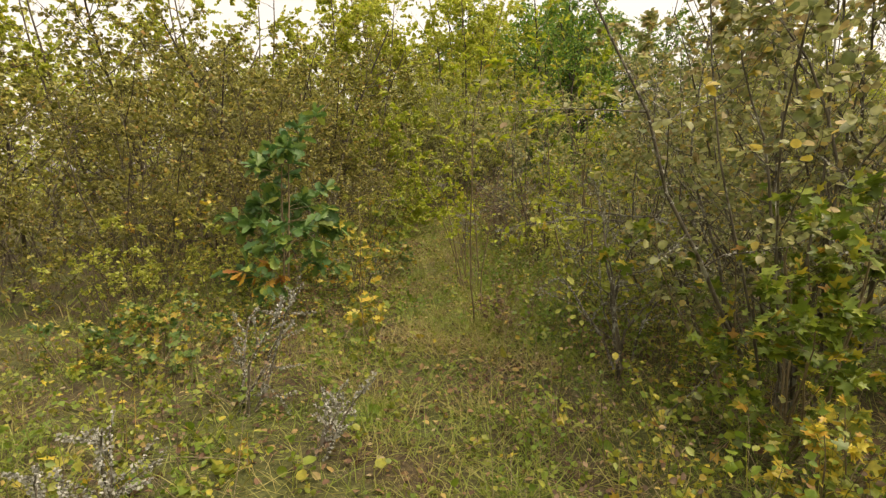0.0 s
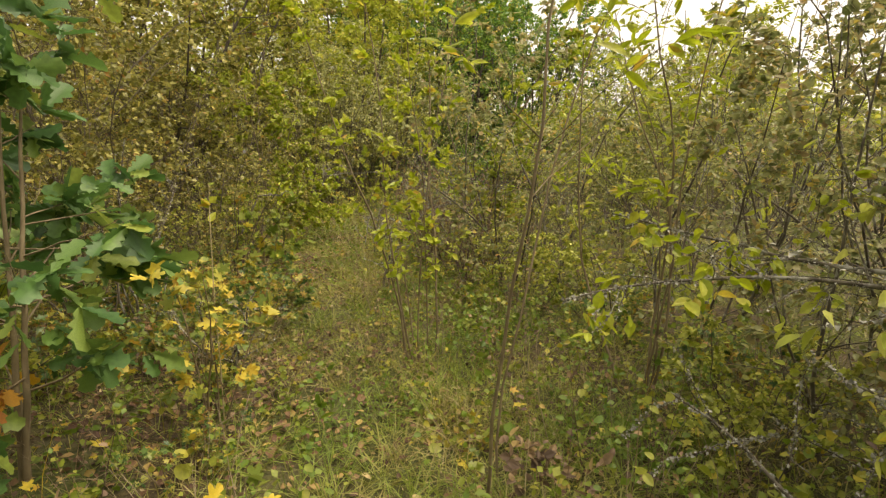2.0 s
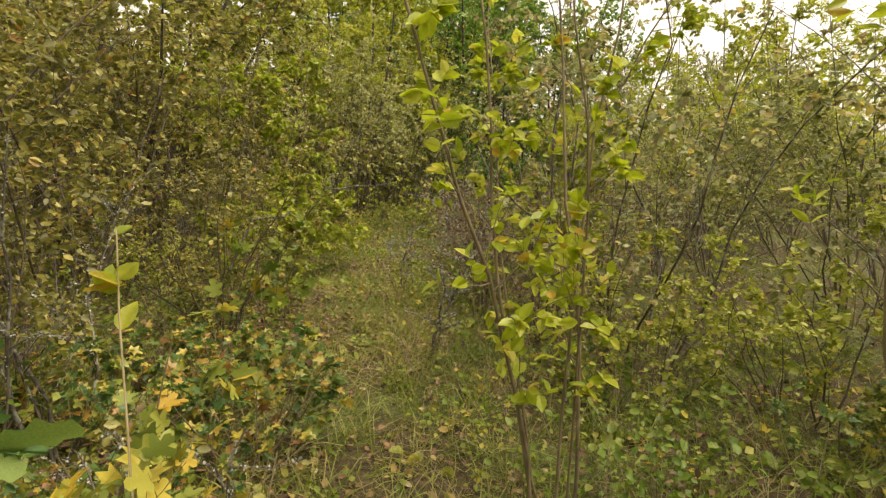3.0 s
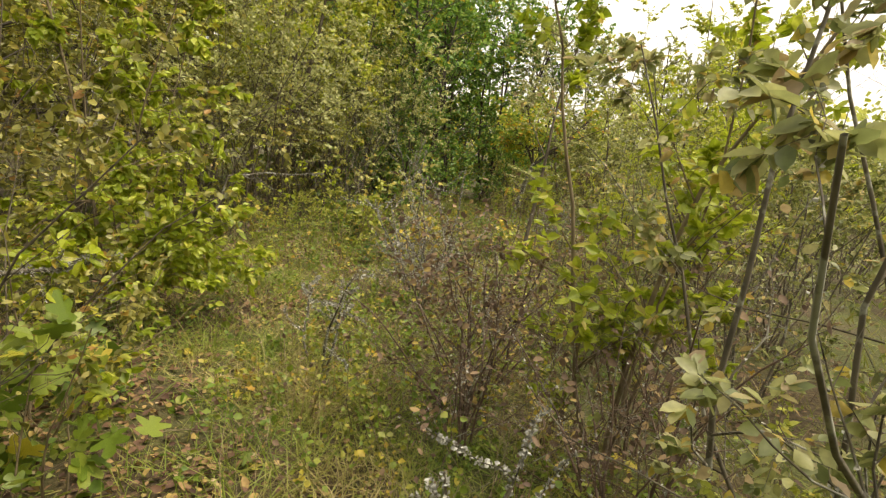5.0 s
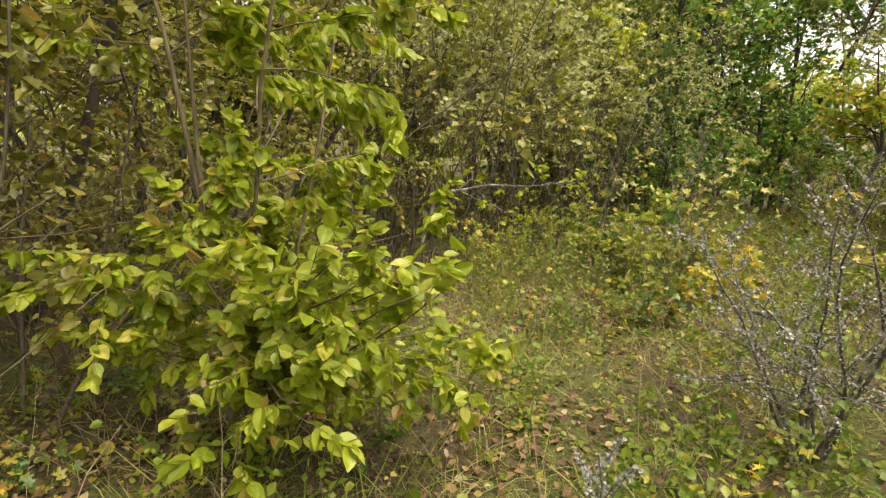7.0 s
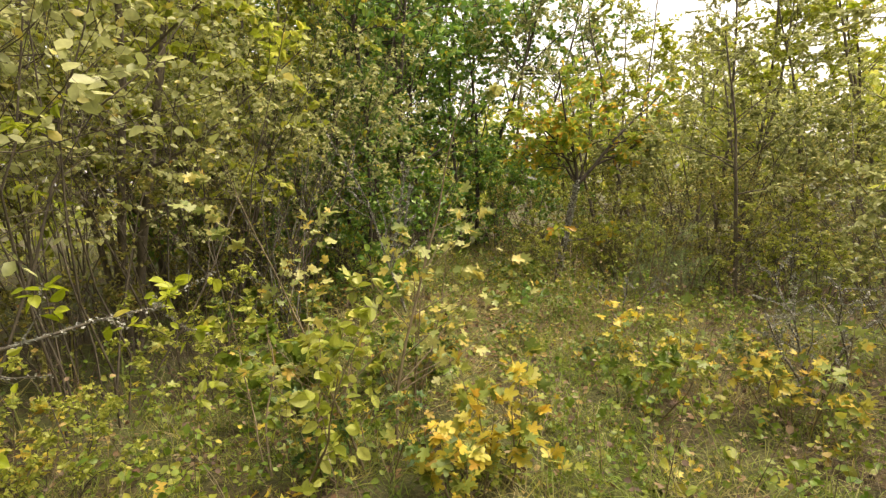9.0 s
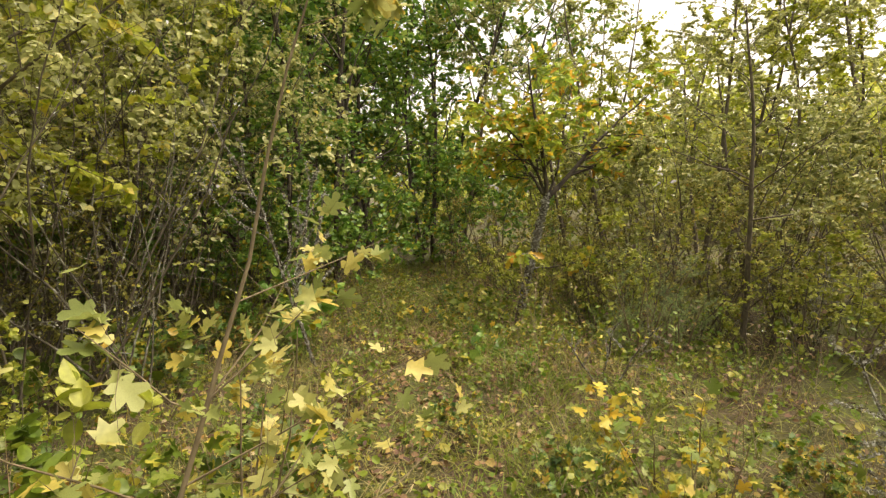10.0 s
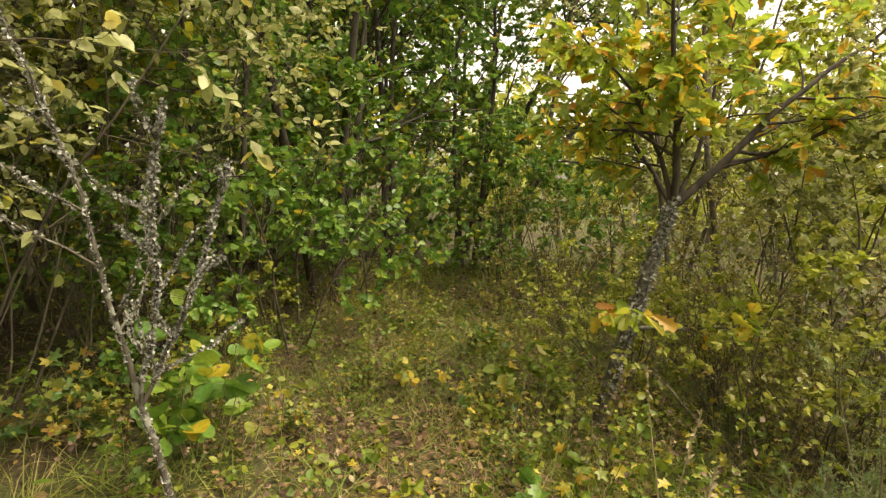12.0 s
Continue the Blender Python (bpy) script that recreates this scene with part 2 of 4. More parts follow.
def tubes(P, R, sides):
    """Tapered tubes along polylines P (N, n, 3) of radii R (N, n): verts, faces."""
    N, n, _ = P.shape
    T = unit(np.gradient(P, axis=1))
    ref = np.where(np.abs(T[..., 2:3]) > 0.9, np.array([1.0, 0, 0]), np.array([0, 0, 1.0]))
    U = unit(np.cross(T, ref)); W = np.cross(T, U)
    a = np.arange(sides) * 2 * np.pi / sides
    ring = P[:, :, None] + R[:, :, None, None] * (np.cos(a)[:, None] * U[:, :, None] + np.sin(a)[:, None] * W[:, :, None])
    V = ring.reshape(-1, 3)
    i = np.arange(N)[:, None, None] * n * sides
    j = np.arange(n - 1)[None, :, None] * sides
    k = np.arange(sides)[None, None]
    k2 = (k + 1) % sides
    F = np.stack([i + j + k, i + j + k2, i + j + sides + k2, i + j + sides + k], -1).reshape(-1, 4)
    return V, [F]


# leaf blades: length 1 along y, up is z; (verts, faces)
def half_blade(outline, fold=0.25, curl=0.12):
    o = np.array(outline)
    k = len(o)
    z = lambda x, y: fold * np.abs(x) - curl * (y - 0.2) ** 2
    V = np.concatenate([np.c_[o[:, 0], o[:, 1], z(o[:, 0], o[:, 1])], np.c_[-o[1:-1, 0], o[1:-1, 1], z(o[1:-1, 0], o[1:-1, 1])]])
    left = [0, *range(k, 2 * k - 2), k - 1]
    return V, [np.array([list(range(k))]), np.array([left[::-1]])]


BLADE_SMALL = half_blade([(0, 0), (0.30, 0.35), (0.24, 0.72), (0, 1)])
BLADE_FAR = half_blade([(0, 0), (0.38, 0.46), (0, 1)])
BLADE_OVAL = half_blade([(0, -0.12), (0.02, 0), (0.23, 0.14), (0.33, 0.38), (0.27, 0.66), (0.11, 0.88), (0, 1)], 0.22, 0.2)
BLADE_ROUND = half_blade([(0, 0), (0.30, 0.12), (0.44, 0.42), (0.36, 0.75), (0.15, 0.95), (0, 1)], 0.2, 0.15)
BLADE_HERB = half_blade([(0, 0), (0.36, 0.28), (0.32, 0.7), (0, 1)], 0.3, 0.2)
BLADE_LANCE = half_blade([(0, 0), (0.13, 0.25), (0.17, 0.5), (0.11, 0.78), (0, 1)], 0.35, 0.25)
BLADE_OAK = half_blade([(0, -0.1), (0.03, 0.0), (0.15, 0.16), (0.09, 0.26), (0.25, 0.40), (0.14, 0.50), (0.33, 0.66), (0.19, 0.76), (0.20, 0.93), (0, 1)], 0.15, 0.2)
BLADE_MAPLE = half_blade([(0, 0), (0.14, -0.08), (0.40, 0.02), (0.36, 0.16), (0.22, 0.24), (0.52, 0.48), (0.50, 0.66), (0.34, 0.66), (0.14, 0.60), (0.20, 0.86), (0.08, 1.0), (0, 0.97)], 0.12, 0.15)
BLADE_LOBED = half_blade([(0, 0), (0.40, 0.02), (0.22, 0.24), (0.52, 0.55), (0.14, 0.60), (0.10, 0.95), (0, 0.97)], 0.12, 0.15)
BLADE_FLAKE = half_blade([(0, 0), (0.48, 0.25), (0.4, 0.8), (0, 1)], 0.9, 0.6)
BLADE_GRASS = (np.array([(-0.5, 0, 0), (0.5, 0, 0), (0.4, 0.4, 0.06), (-0.4, 0.4, 0.06), (0.25, 0.75, -0.02), (-0.25, 0.75, -0.02), (0, 1, -0.16)]),
               [np.array([(0, 1, 2, 3), (3, 2, 4, 5)]), np.array([(5, 4, 6)])])


def frames_for(d, nrm):
    y = unit(d)
    x = unit(np.cross(y, nrm))
    return x, y, np.cross(x, y)


def scatter(blade, pos, d, nrm, length, width=None):
    """One copy of the blade at each place: verts, faces."""
    V, F = blade
    x, y, z = frames_for(d, nrm)
    w = length if width is None else width
    X = (x * w[:, None])[:, None] * V[None, :, 0:1] + (y * length[:, None])[:, None] * V[None, :, 1:2] + (z * length[:, None])[:, None] * V[None, :, 2:3]
    verts = (pos[:, None] + X).reshape(-1, 3)
    off = (np.arange(len(pos)) * len(V))[:, None, None]
    return verts, [(f[None] + off).reshape(-1, f.shape[1]) for f in F]


def merged(*pairs):
    V, F, n = [], [], 0
    for v, fs in pairs:
        V.append(v)
        F += [f + n for f in fs]
        n += len(v)
    return np.concatenate(V), F


# ---- growing plants ----
def stems_from(rng, count, spread, length, radius, lean=0.25, wob=0.12, up=0.06, n=9, vary=0.25, axis=(0, 0, 1)):
    a = rng.uniform(0, 2 * np.pi, count)
    r = spread * np.sqrt(rng.uniform(0, 1, count))
    base = np.c_[r * np.cos(a), r * np.sin(a), np.full(count, -0.05)]
    out = np.c_[np.cos(a), np.sin(a), np.zeros(count)] * lean * rng.uniform(0.3, 1.4, (count, 1))
    d = unit(np.array(axis) + out)
    L = length * rng.uniform(1 - vary, 1 + vary * 0.4, count)
    return run(rng, base, d, L, radius * rng.uniform(0.7, 1.1, count), n, wob, up)


def run(rng, base, d, L, r0, n, wob, up, tip=0.25):
    P, p = [base], base
    for k in range(n - 1):
        d = unit(d + wob * rng.standard_normal(d.shape) + np.array([0, 0, up]))
        p = p + d * (L / (n - 1))[:, None]
        P.append(p)
    R = r0[:, None] * np.linspace(1, tip, n)[None]
    return np.stack(P, 1), R, L


def branch(rng, parent, kids, ratio, ang=(35, 70), start=0.3, n=6, wob=0.18, up=0.05, thin=0.55, flat=0.0):
    P, R, L = parent
    N, m, _ = P.shape
    idx = np.repeat(np.arange(N), kids)
    f = rng.uniform(start, 0.98, len(idx)) * (m - 1)
    k = np.minimum(f.astype(int), m - 2)
    w = (f - k)[:, None]
    pos = P[idx, k] * (1 - w) + P[idx, k + 1] * w
    t = unit(P[idx, k + 1] - P[idx, k])
    side = rng.standard_normal(t.shape)
    side[:, 2] *= 1 - flat
    side = unit(side - t * np.sum(side * t, -1, keepdims=True))
    a = np.radians(rng.uniform(*ang, len(idx)))[:, None]
    d = unit(t * np.cos(a) + side * np.sin(a))
    ln = L[idx] * ratio * rng.uniform(0.5, 1.25, len(idx)) * (1.15 - 0.6 * f / (m - 1))
    r0 = np.maximum((R[idx, k] * (1 - w[:, 0]) + R[idx, k + 1] * w[:, 0]) * thin, 0.0009)
    return run(rng, pos, d, ln, r0, n, wob, up)


def sites(rng, twigs, count, start=0.1):
    """Places along twigs and the twig's direction there."""
    P = twigs[0]
    N, m, _ = P.shape
    i = rng.integers(0, N, count)
    f = rng.uniform(start, 1.0, count) * (m - 1)
    k = np.minimum(f.astype(int), m - 2)
    w = (f - k)[:, None]
    return P[i, k] * (1 - w) + P[i, k + 1] * w, unit(P[i, k + 1] - P[i, k])


def leaf_set(rng, twigs, count, size, droop=0.3, upness=1.0, spread=0.9, zmin=0.02, start=0.1, vary=0.35):
    pos, t = sites(rng, twigs, count, start)
    d = unit(t * 0.5 + spread * unit(rng.standard_normal(t.shape)) * np.array([1, 1, 0.6]) + np.array([0, 0, -droop]))
    nrm = unit(np.array([0, 0, upness]) + 0.85 * rng.standard_normal(t.shape))
    L = size * rng.uniform(1 - vary, 1 + vary, count)
    keep = pos[:, 2] > zmin
    return pos[keep], d[keep], nrm[keep], L[keep]


def lichen_on(rng, wood, count, size=0.014):
    count, size = int(count * 1.7), size * 0.45
    pos, t = sites(rng, wood, count, 0.1)
    d = unit(rng.standard_normal(pos.shape))
    return scatter(BLADE_FLAKE, pos + d * 0.004, d, unit(rng.standard_normal(pos.shape)), size * rng.uniform(0.4, 1.5, len(pos)))


def single_leaves(rng, blade, leaves, limit, material, parent, name="leaf", variants=5):
    """The first leaves of a set as parts of their own; returns the rest."""
    pos, d, nrm, L = leaves
    limit = min(limit, len(pos))
    meshes = []
    for v in range(variants):
        V, F = blade
        W = V.copy()
        W[:, 0] *= rng.uniform(0.85, 1.12)
        W[:, 2] += 0.08 * rng.standard_normal() * W[:, 1] ** 2 + 0.05 * rng.standard_normal() * W[:, 0]
        meshes.append(mesh_of(name, W, F, material))
    x, y, z = frames_for(d[:limit], nrm[:limit])
    for k in range(limit):
        m = Matrix(((x[k, 0], y[k, 0], z[k, 0], pos[k, 0]), (x[k, 1], y[k, 1], z[k, 1], pos[k, 1]), (x[k, 2], y[k, 2], z[k, 2], pos[k, 2]), (0, 0, 0, 1)))
        part(name, meshes[k % variants], parent, m=m @ Matrix.Diagonal((L[k], L[k], L[k], 1)))
    return pos[limit:], d[limit:], nrm[limit:], L[limit:]


def wood_parts(parent, stems, others, material, sides=6, stem_name="stem"):
    """Each main stem a part of its own, finer wood joined as twigs."""
    P, R, L = stems
    for k in range(len(P)):
        part(stem_name, mesh_of(stem_name, *tubes(P[k:k + 1], R[k:k + 1], sides), material), parent)
    if others:
        tagged(part("branchwork", mesh_of("branchwork", *merged(*(tubes(o[0], o[1], 3) for k, o in enumerate(others))), material), parent), kind="stuff")


def foliage_part(parent, blade, leaves, material, name="foliage", label=""):
    if len(leaves[0]):
        tagged(part(name, mesh_of(name, *scatter(blade, *leaves), material), parent, label), kind="stuff")


# ---- ground ----
def swell(x, y):
    """Gentle unevenness of the ground."""
    return (0.035 * np.sin(1.1 * x + 0.4) * np.cos(0.9 * y + 1.0) + 0.02 * np.sin(2.7 * x + 1.7 * y) + 0.012 * np.sin(5.1 * y - 3.3 * x)
            + 0.01 * np.sin(9.0 * x + 2.0) * np.sin(8.3 * y))


def lane(x, y):
    """Distance from the trodden line through the clearing."""
    c = -0.35 + 0.25 * np.sin(0.45 * y) + np.where(y > 9.5, 0.62 * (y - 9.5), 0)
    return np.abs(x - c)


xs = np.concatenate([[-400, -150, -60, -30, -18, -12], np.arange(-9, 14.01, 0.16), [18, 26, 40, 80, 170, 420]])
ys = np.concatenate([[-400, -150, -60, -30, -14, -8], np.arange(-5, 28.01, 0.16), [33, 42, 60, 110, 200, 420]])
gx, gy = np.meshgrid(xs, ys)
gz = swell(gx, gy)
nx, ny = len(xs), len(ys)
gi = (np.arange(ny - 1)[:, None] * nx + np.arange(nx - 1)[None]).ravel()
ground = new("ground", mesh_of("ground", np.c_[gx.ravel(), gy.ravel(), gz.ravel()], [np.stack([gi, gi + 1, gi + nx + 1, gi + nx], -1)], SOIL))
tagged(ground, "uneven soil with leaf litter, moss and straw", "ground", kind="structure")


def patch(x, y, s, p):
    return 0.5 + 0.25 * (np.sin(s * x + p) + np.sin(s * 0.8 * y + 2.1 * p) * np.cos(s * 0.6 * x - p) + 0.7 * np.sin(s * 1.9 * (x + y) + p))


def ground_points(rng, count, x0, x1, y0, y1):
    x, y = rng.uniform(x0, x1, count), rng.uniform(y0, y1, count)
    return x, y, swell(x, y)


def along_lane(rng, count, width, y0=0.2, y1=22.0):
    """Places strewn along the clearing, thickest near the trodden line."""
    y = rng.uniform(y0, y1, count)
    c = -0.35 + 0.25 * np.sin(0.45 * y) + np.where(y > 9.5, 0.62 * (y - 9.5), 0)
    x = c + rng.normal(0, width, count) + np.where(y > 12, 0.5, 0.2)
    return x, y, swell(x, y)


BLADE_TUFT = (np.array([(-0.5, 0, 0), (0.5, 0, 0), (0.35, 0.55, 0.05), (-0.35, 0.55, 0.05), (0, 1, -0.14)]), [np.array([(0, 1, 2, 3)]), np.array([(3, 2, 4)])])


def litter(x, y):
    """Where fallen leaves lie thick and little grass grows."""
    spots = ((-0.9, 9.5, 0.8), (-0.35, 8.5, 0.5), (2.5, 16.0, 0.8), (4.5, 16.9, 0.7), (0.3, 3.4, 0.45), (0.5, 11.3, 0.45), (-1.6, 10.6, 0.9), (6.6, 19.4, 0.9), (1.0, 12.9, 0.5), (-1.3, 5.9, 0.6), (3.6, 15.6, 0.5))
    return np.minimum(sum(np.exp(-((x - a) ** 2 + (y - b) ** 2) / (c * c)) for a, b, c in spots), 1)


def grass():
    rng = np.random.default_rng(11)
    tx, ty, _ = along_lane(rng, 10500, 1.95)
    pick = rng.integers(0, len(tx), 230000)
    ox, oy = rng.normal(0, 0.055, len(pick)), rng.normal(0, 0.055, len(pick))
    x, y = tx[pick] + ox, ty[pick] + oy
    keep = rng.uniform(0, 1, len(x)) < np.clip(patch(x, y, 1.7, 0.8), 0.3, 1) * (1 - 0.55 * litter(x, y))
    x, y, ox, oy = x[keep], y[keep], ox[keep], oy[keep]
    n = len(x)
    d = unit(np.c_[ox, oy, np.zeros(n)] * 10 + rng.normal(0, 0.55, (n, 3)) * np.array([1, 1, 0.3]) + np.array([0, 0, 0.55]))
    nrm = unit(np.array([0, 0, 1.0]) + rng.normal(0, 0.6, (n, 3)))
    L = rng.uniform(0.05, 0.30, n) * (0.6 + 0.7 * patch(x, y, 2.3, 2.0)) * np.where(lane(x, y) < 0.3, 0.85, 1.1)
    ob = new("grass", mesh_of("grass", *scatter(BLADE_TUFT, np.c_[x, y, swell(x, y) - 0.01], d, nrm, L, 0.0048 * rng.uniform(0.6, 1.4, n)), GRASS))
    tagged(ob, "green and straw-coloured tufts of autumn grass", "grass", kind="stuff")


def fallen_leaves():
    rng = np.random.default_rng(12)
    x, y, z = along_lane(rng, 80000, 2.2)
    keep = rng.uniform(0, 1, len(x)) < np.clip(patch(x, y, 1.1, 3.0) * 0.7 - 0.1 + 0.8 * litter(x, y), 0.12, 1)
    x, y, z = x[keep], y[keep], z[keep]
    n = len(x)
    d = unit(np.c_[rng.normal(0, 1, (n, 2)), rng.normal(0, 0.25, n)])
    nrm = unit(np.array([0, 0, 1.0]) + rng.normal(0, 0.45, (n, 3)))
    L = rng.uniform(0.018, 0.056, n)
    h = n // 3
    q = np.c_[x, y, z + rng.uniform(0.004, 0.045, n)]
    ob = new("fallen_leaves", mesh_of("fallen_leaves", *merged(scatter(BLADE_HERB, q[:h], d[:h], nrm[:h], L[:h]), scatter(BLADE_SMALL, q[h:], d[h:], nrm[h:], L[h:])), LEAF_FALLEN))
    tagged(ob, "brown and yellow fallen leaves strewn over the soil", "fallen leaves", kind="stuff")


def leafy_layer(seed, plants, per, low, high, size, wide, clear, name, label, mat, blades=None):
    """Small leafy plants: a thin stem each with leaves all the way up."""
    rng = np.random.default_rng(seed)
    blades = blades or (BLADE_FAR, BLADE_HERB)
    x, y, z = along_lane(rng, plants, wide)
    keep = (rng.uniform(0, 1, plants) < np.clip(patch(x, y, 1.5, 5.0 + seed), 0.2, 1)) & (lane(x, y) > clear)
    x, y, z = x[keep], y[keep], z[keep]
    h = rng.uniform(low, high, len(x)) * np.where(lane(x, y) < 0.6, 0.5, 1)
    lean = rng.normal(0, 0.2, (len(x), 2))
    f = np.linspace(0, 1, 3)[None, :, None]
    base = np.c_[x, y, z - 0.02][:, None]
    P = base + f * np.c_[lean * h[:, None], h][:, None] + f ** 2 * rng.normal(0, 0.06, (len(x), 1, 3))
    stems = tubes(P, np.tile(np.linspace(0.002, 0.001, 3), (len(x), 1)), 3)
    pos, t = sites(rng, (P,), len(x) * per, 0.25)
    n = len(pos)
    pos = pos + rng.normal(0, 0.03, (n, 3)) * np.array([1, 1, 0.3])
    d = unit(np.c_[rng.normal(0, 1, (n, 2)), rng.normal(0.0, 0.5, n)])
    nrm = unit(np.array([0, 0, 1.0]) + rng.normal(0, 0.7, (n, 3)))
    L = size * rng.uniform(0.5, 1.4, n)
    k = n // 2
    ob = new(name, mesh_of(name, *merged(stems, scatter(blades[0], pos[:k], d[:k], nrm[:k], L[:k]), scatter(blades[1], pos[k:], d[k:], nrm[k:], L[k:])), mat))
    tagged(ob, label, "herbs", kind="stuff")


def undergrowth():
    leafy_layer(13, 12000, 7, 0.03, 0.2, 0.032, 1.9, 0.0, "low_herbs", "low leafy herbs, green turning yellow, between the grass", HERB_COVER)
    leafy_layer(14, 3300, 20, 0.2, 0.6, 0.034, 2.1, 0.2, "tall_herbs", "knee-high weeds with small yellowing leaves", HERB_COVER)
    leafy_layer(15, 2400, 14, 0.2, 0.65, 0.024, 2.1, 0.42, "dry_weeds", "dry brown weeds standing in the grass", LEAF_DEAD)
    leafy_layer(18, 2600, 5, 0.04, 0.22, 0.056, 2.0, 0.12, "broad_herbs", "broad green and yellowing leaves of ground ivy and bramble", HERB_COVER, (BLADE_ROUND, BLADE_HERB))
    leafy_layer(19, 1100, 6, 0.06, 0.32, 0.05, 2.1, 0.3, "maple_seedlings", "maple seedlings with yellow lobed leaves in the grass", LEAF_MAPLE, (BLADE_LOBED, BLADE_LOBED))


def meadow():
    """Coarser grass of the open ground round the clearing."""
    rng = np.random.default_rng(16)
    n = 34000
    x, y = rng.uniform(-16, 18, n), rng.uniform(-10, 32, n)
    far = lane(x, y) > 3.4
    x, y = x[far], y[far]
    n = len(x)
    d = unit(rng.normal(0, 0.5, (n, 3)) * np.array([1, 1, 0.3]) + np.array([0, 0, 0.7]))
    nrm = unit(np.array([0, 0, 1.0]) + rng.normal(0, 0.6, (n, 3)))
    ob = new("meadow_grass", mesh_of("meadow_grass", *scatter(BLADE_TUFT, np.c_[x, y, swell(x, y) - 0.01], d, nrm, rng.uniform(0.15, 0.4, n), rng.uniform(0.01, 0.02, n)), GRASS))
    tagged(ob, "rough autumn grass of the open ground", "grass", kind="stuff")


def straw():
    """Thin dry stalks and forked twigs that stand and lean in the grass."""
    rng = np.random.default_rng(17)
    x, y, z = along_lane(rng, 2400, 2.0)
    keep = lane(x, y) > 0.3
    x, y, z = x[keep], y[keep], z[keep]
    n = len(x)
    stalk = run(rng, np.c_[x, y, z - 0.02], unit(rng.normal(0, 0.5, (n, 3)) * np.array([1, 1, 0.2]) + np.array([0, 0, 0.8])), rng.uniform(0.2, 0.75, n), rng.uniform(0.0012, 0.0028, n), 5, 0.12, -0.03, 0.4)
    twig = branch(rng, stalk, 3, 0.35, (25, 55), 0.35, 3, 0.15, 0.02, 0.7)
    ob = new("dry_stalks", mesh_of("dry_stalks", *merged(tubes(stalk[0], stalk[1], 3), tubes(twig[0], twig[1], 3)), STRAW_GREY))
    tagged(ob, "thin dry grass stalks and weed stems, straw to grey", "dry grass", kind="stuff")


grass()
fallen_leaves()
straw()
undergrowth()
meadow()


# ---- shrubs and trees ----
def thicket_shrub(seed, name, label, at, turn=0, size=1.0, height=2.9, stems=10, leaves=3800, leaf=0.056, mat=None, bark=None, start=0.3, leaf_z=0.25, lean=0.35, blade=None, spread=0.3, kids=(9, 5), lichen=0, group="", thick=1.0):
    rng = np.random.default_rng(seed)
    e = thing(name, label, "shrub", at, turn, size, group)
    s = stems_from(rng, stems, spread, height, (0.0115 * height / 2.9 + 0.002) * thick, lean, 0.15)
    b1 = branch(rng, s, kids[0], 0.36, (30, 70), start, 5)
    b2 = branch(rng, b1, kids[1], 0.5, (30, 75), 0.2, 3, 0.25, 0.0)
    wood_parts(e, s, [b1, b2], bark or BARK, 5)
    bearing = np.repeat(rng.uniform(0, 1, len(b1[0])) < 0.62, kids[1])
    lv = leaf_set(rng, tuple(v[bearing] for v in b2), leaves, leaf, zmin=leaf_z, vary=0.5)
    foliage_part(e, blade or BLADE_SMALL, lv, mat or LEAF_THICKET)
    if lichen:
        tagged(part("lichen", mesh_of("lichen", *lichen_on(rng, b1, lichen), LICHEN), e, "pale grey crusts of lichen"), kind="stuff")
    return e


def row_of(first, places, group):
    """Copies of a plant: (x, y, turn, size)."""
    tagged(first, group=group)
    for x, y, turn, size in places:
        c = copy_thing(first, pose(x, y, float(swell(x, y)), 0, 0, turn))
        c.scale = (size, size, size)


# thickets round the clearing
olive = thicket_shrub(21, "shrub", "dense olive-brown thorny shrub with bare grey stems", (-2.7, 9.3, 0), 0, 1.05, height=3.2, start=0.1, leaf_z=0.1, lean=0.45, kids=(11, 5), leaves=4700, leaf=0.045, thick=0.85)
row_of(olive, ((-2.85, 7.1, 144, 0.42), (-2.5, 6.3, 84, 0.34), (-1.9, 11, 250, 1), (-2.3, 7.8, 15, 0.8), (-1.95, 6.9, 280, 0.6), (-1.25, 8.7, 60, 0.55)), "thorny shrubs of the thicket")
olive_back = thicket_shrub(21, "shrub", "dense olive-brown thorny shrub deeper in the thicket", (6.6, 15.4, 0), 77, 0.5, height=3.2, start=0.1, leaf_z=0.1, lean=0.45, kids=(9, 4), leaves=4200, leaf=0.05, blade=BLADE_FAR, thick=0.85)
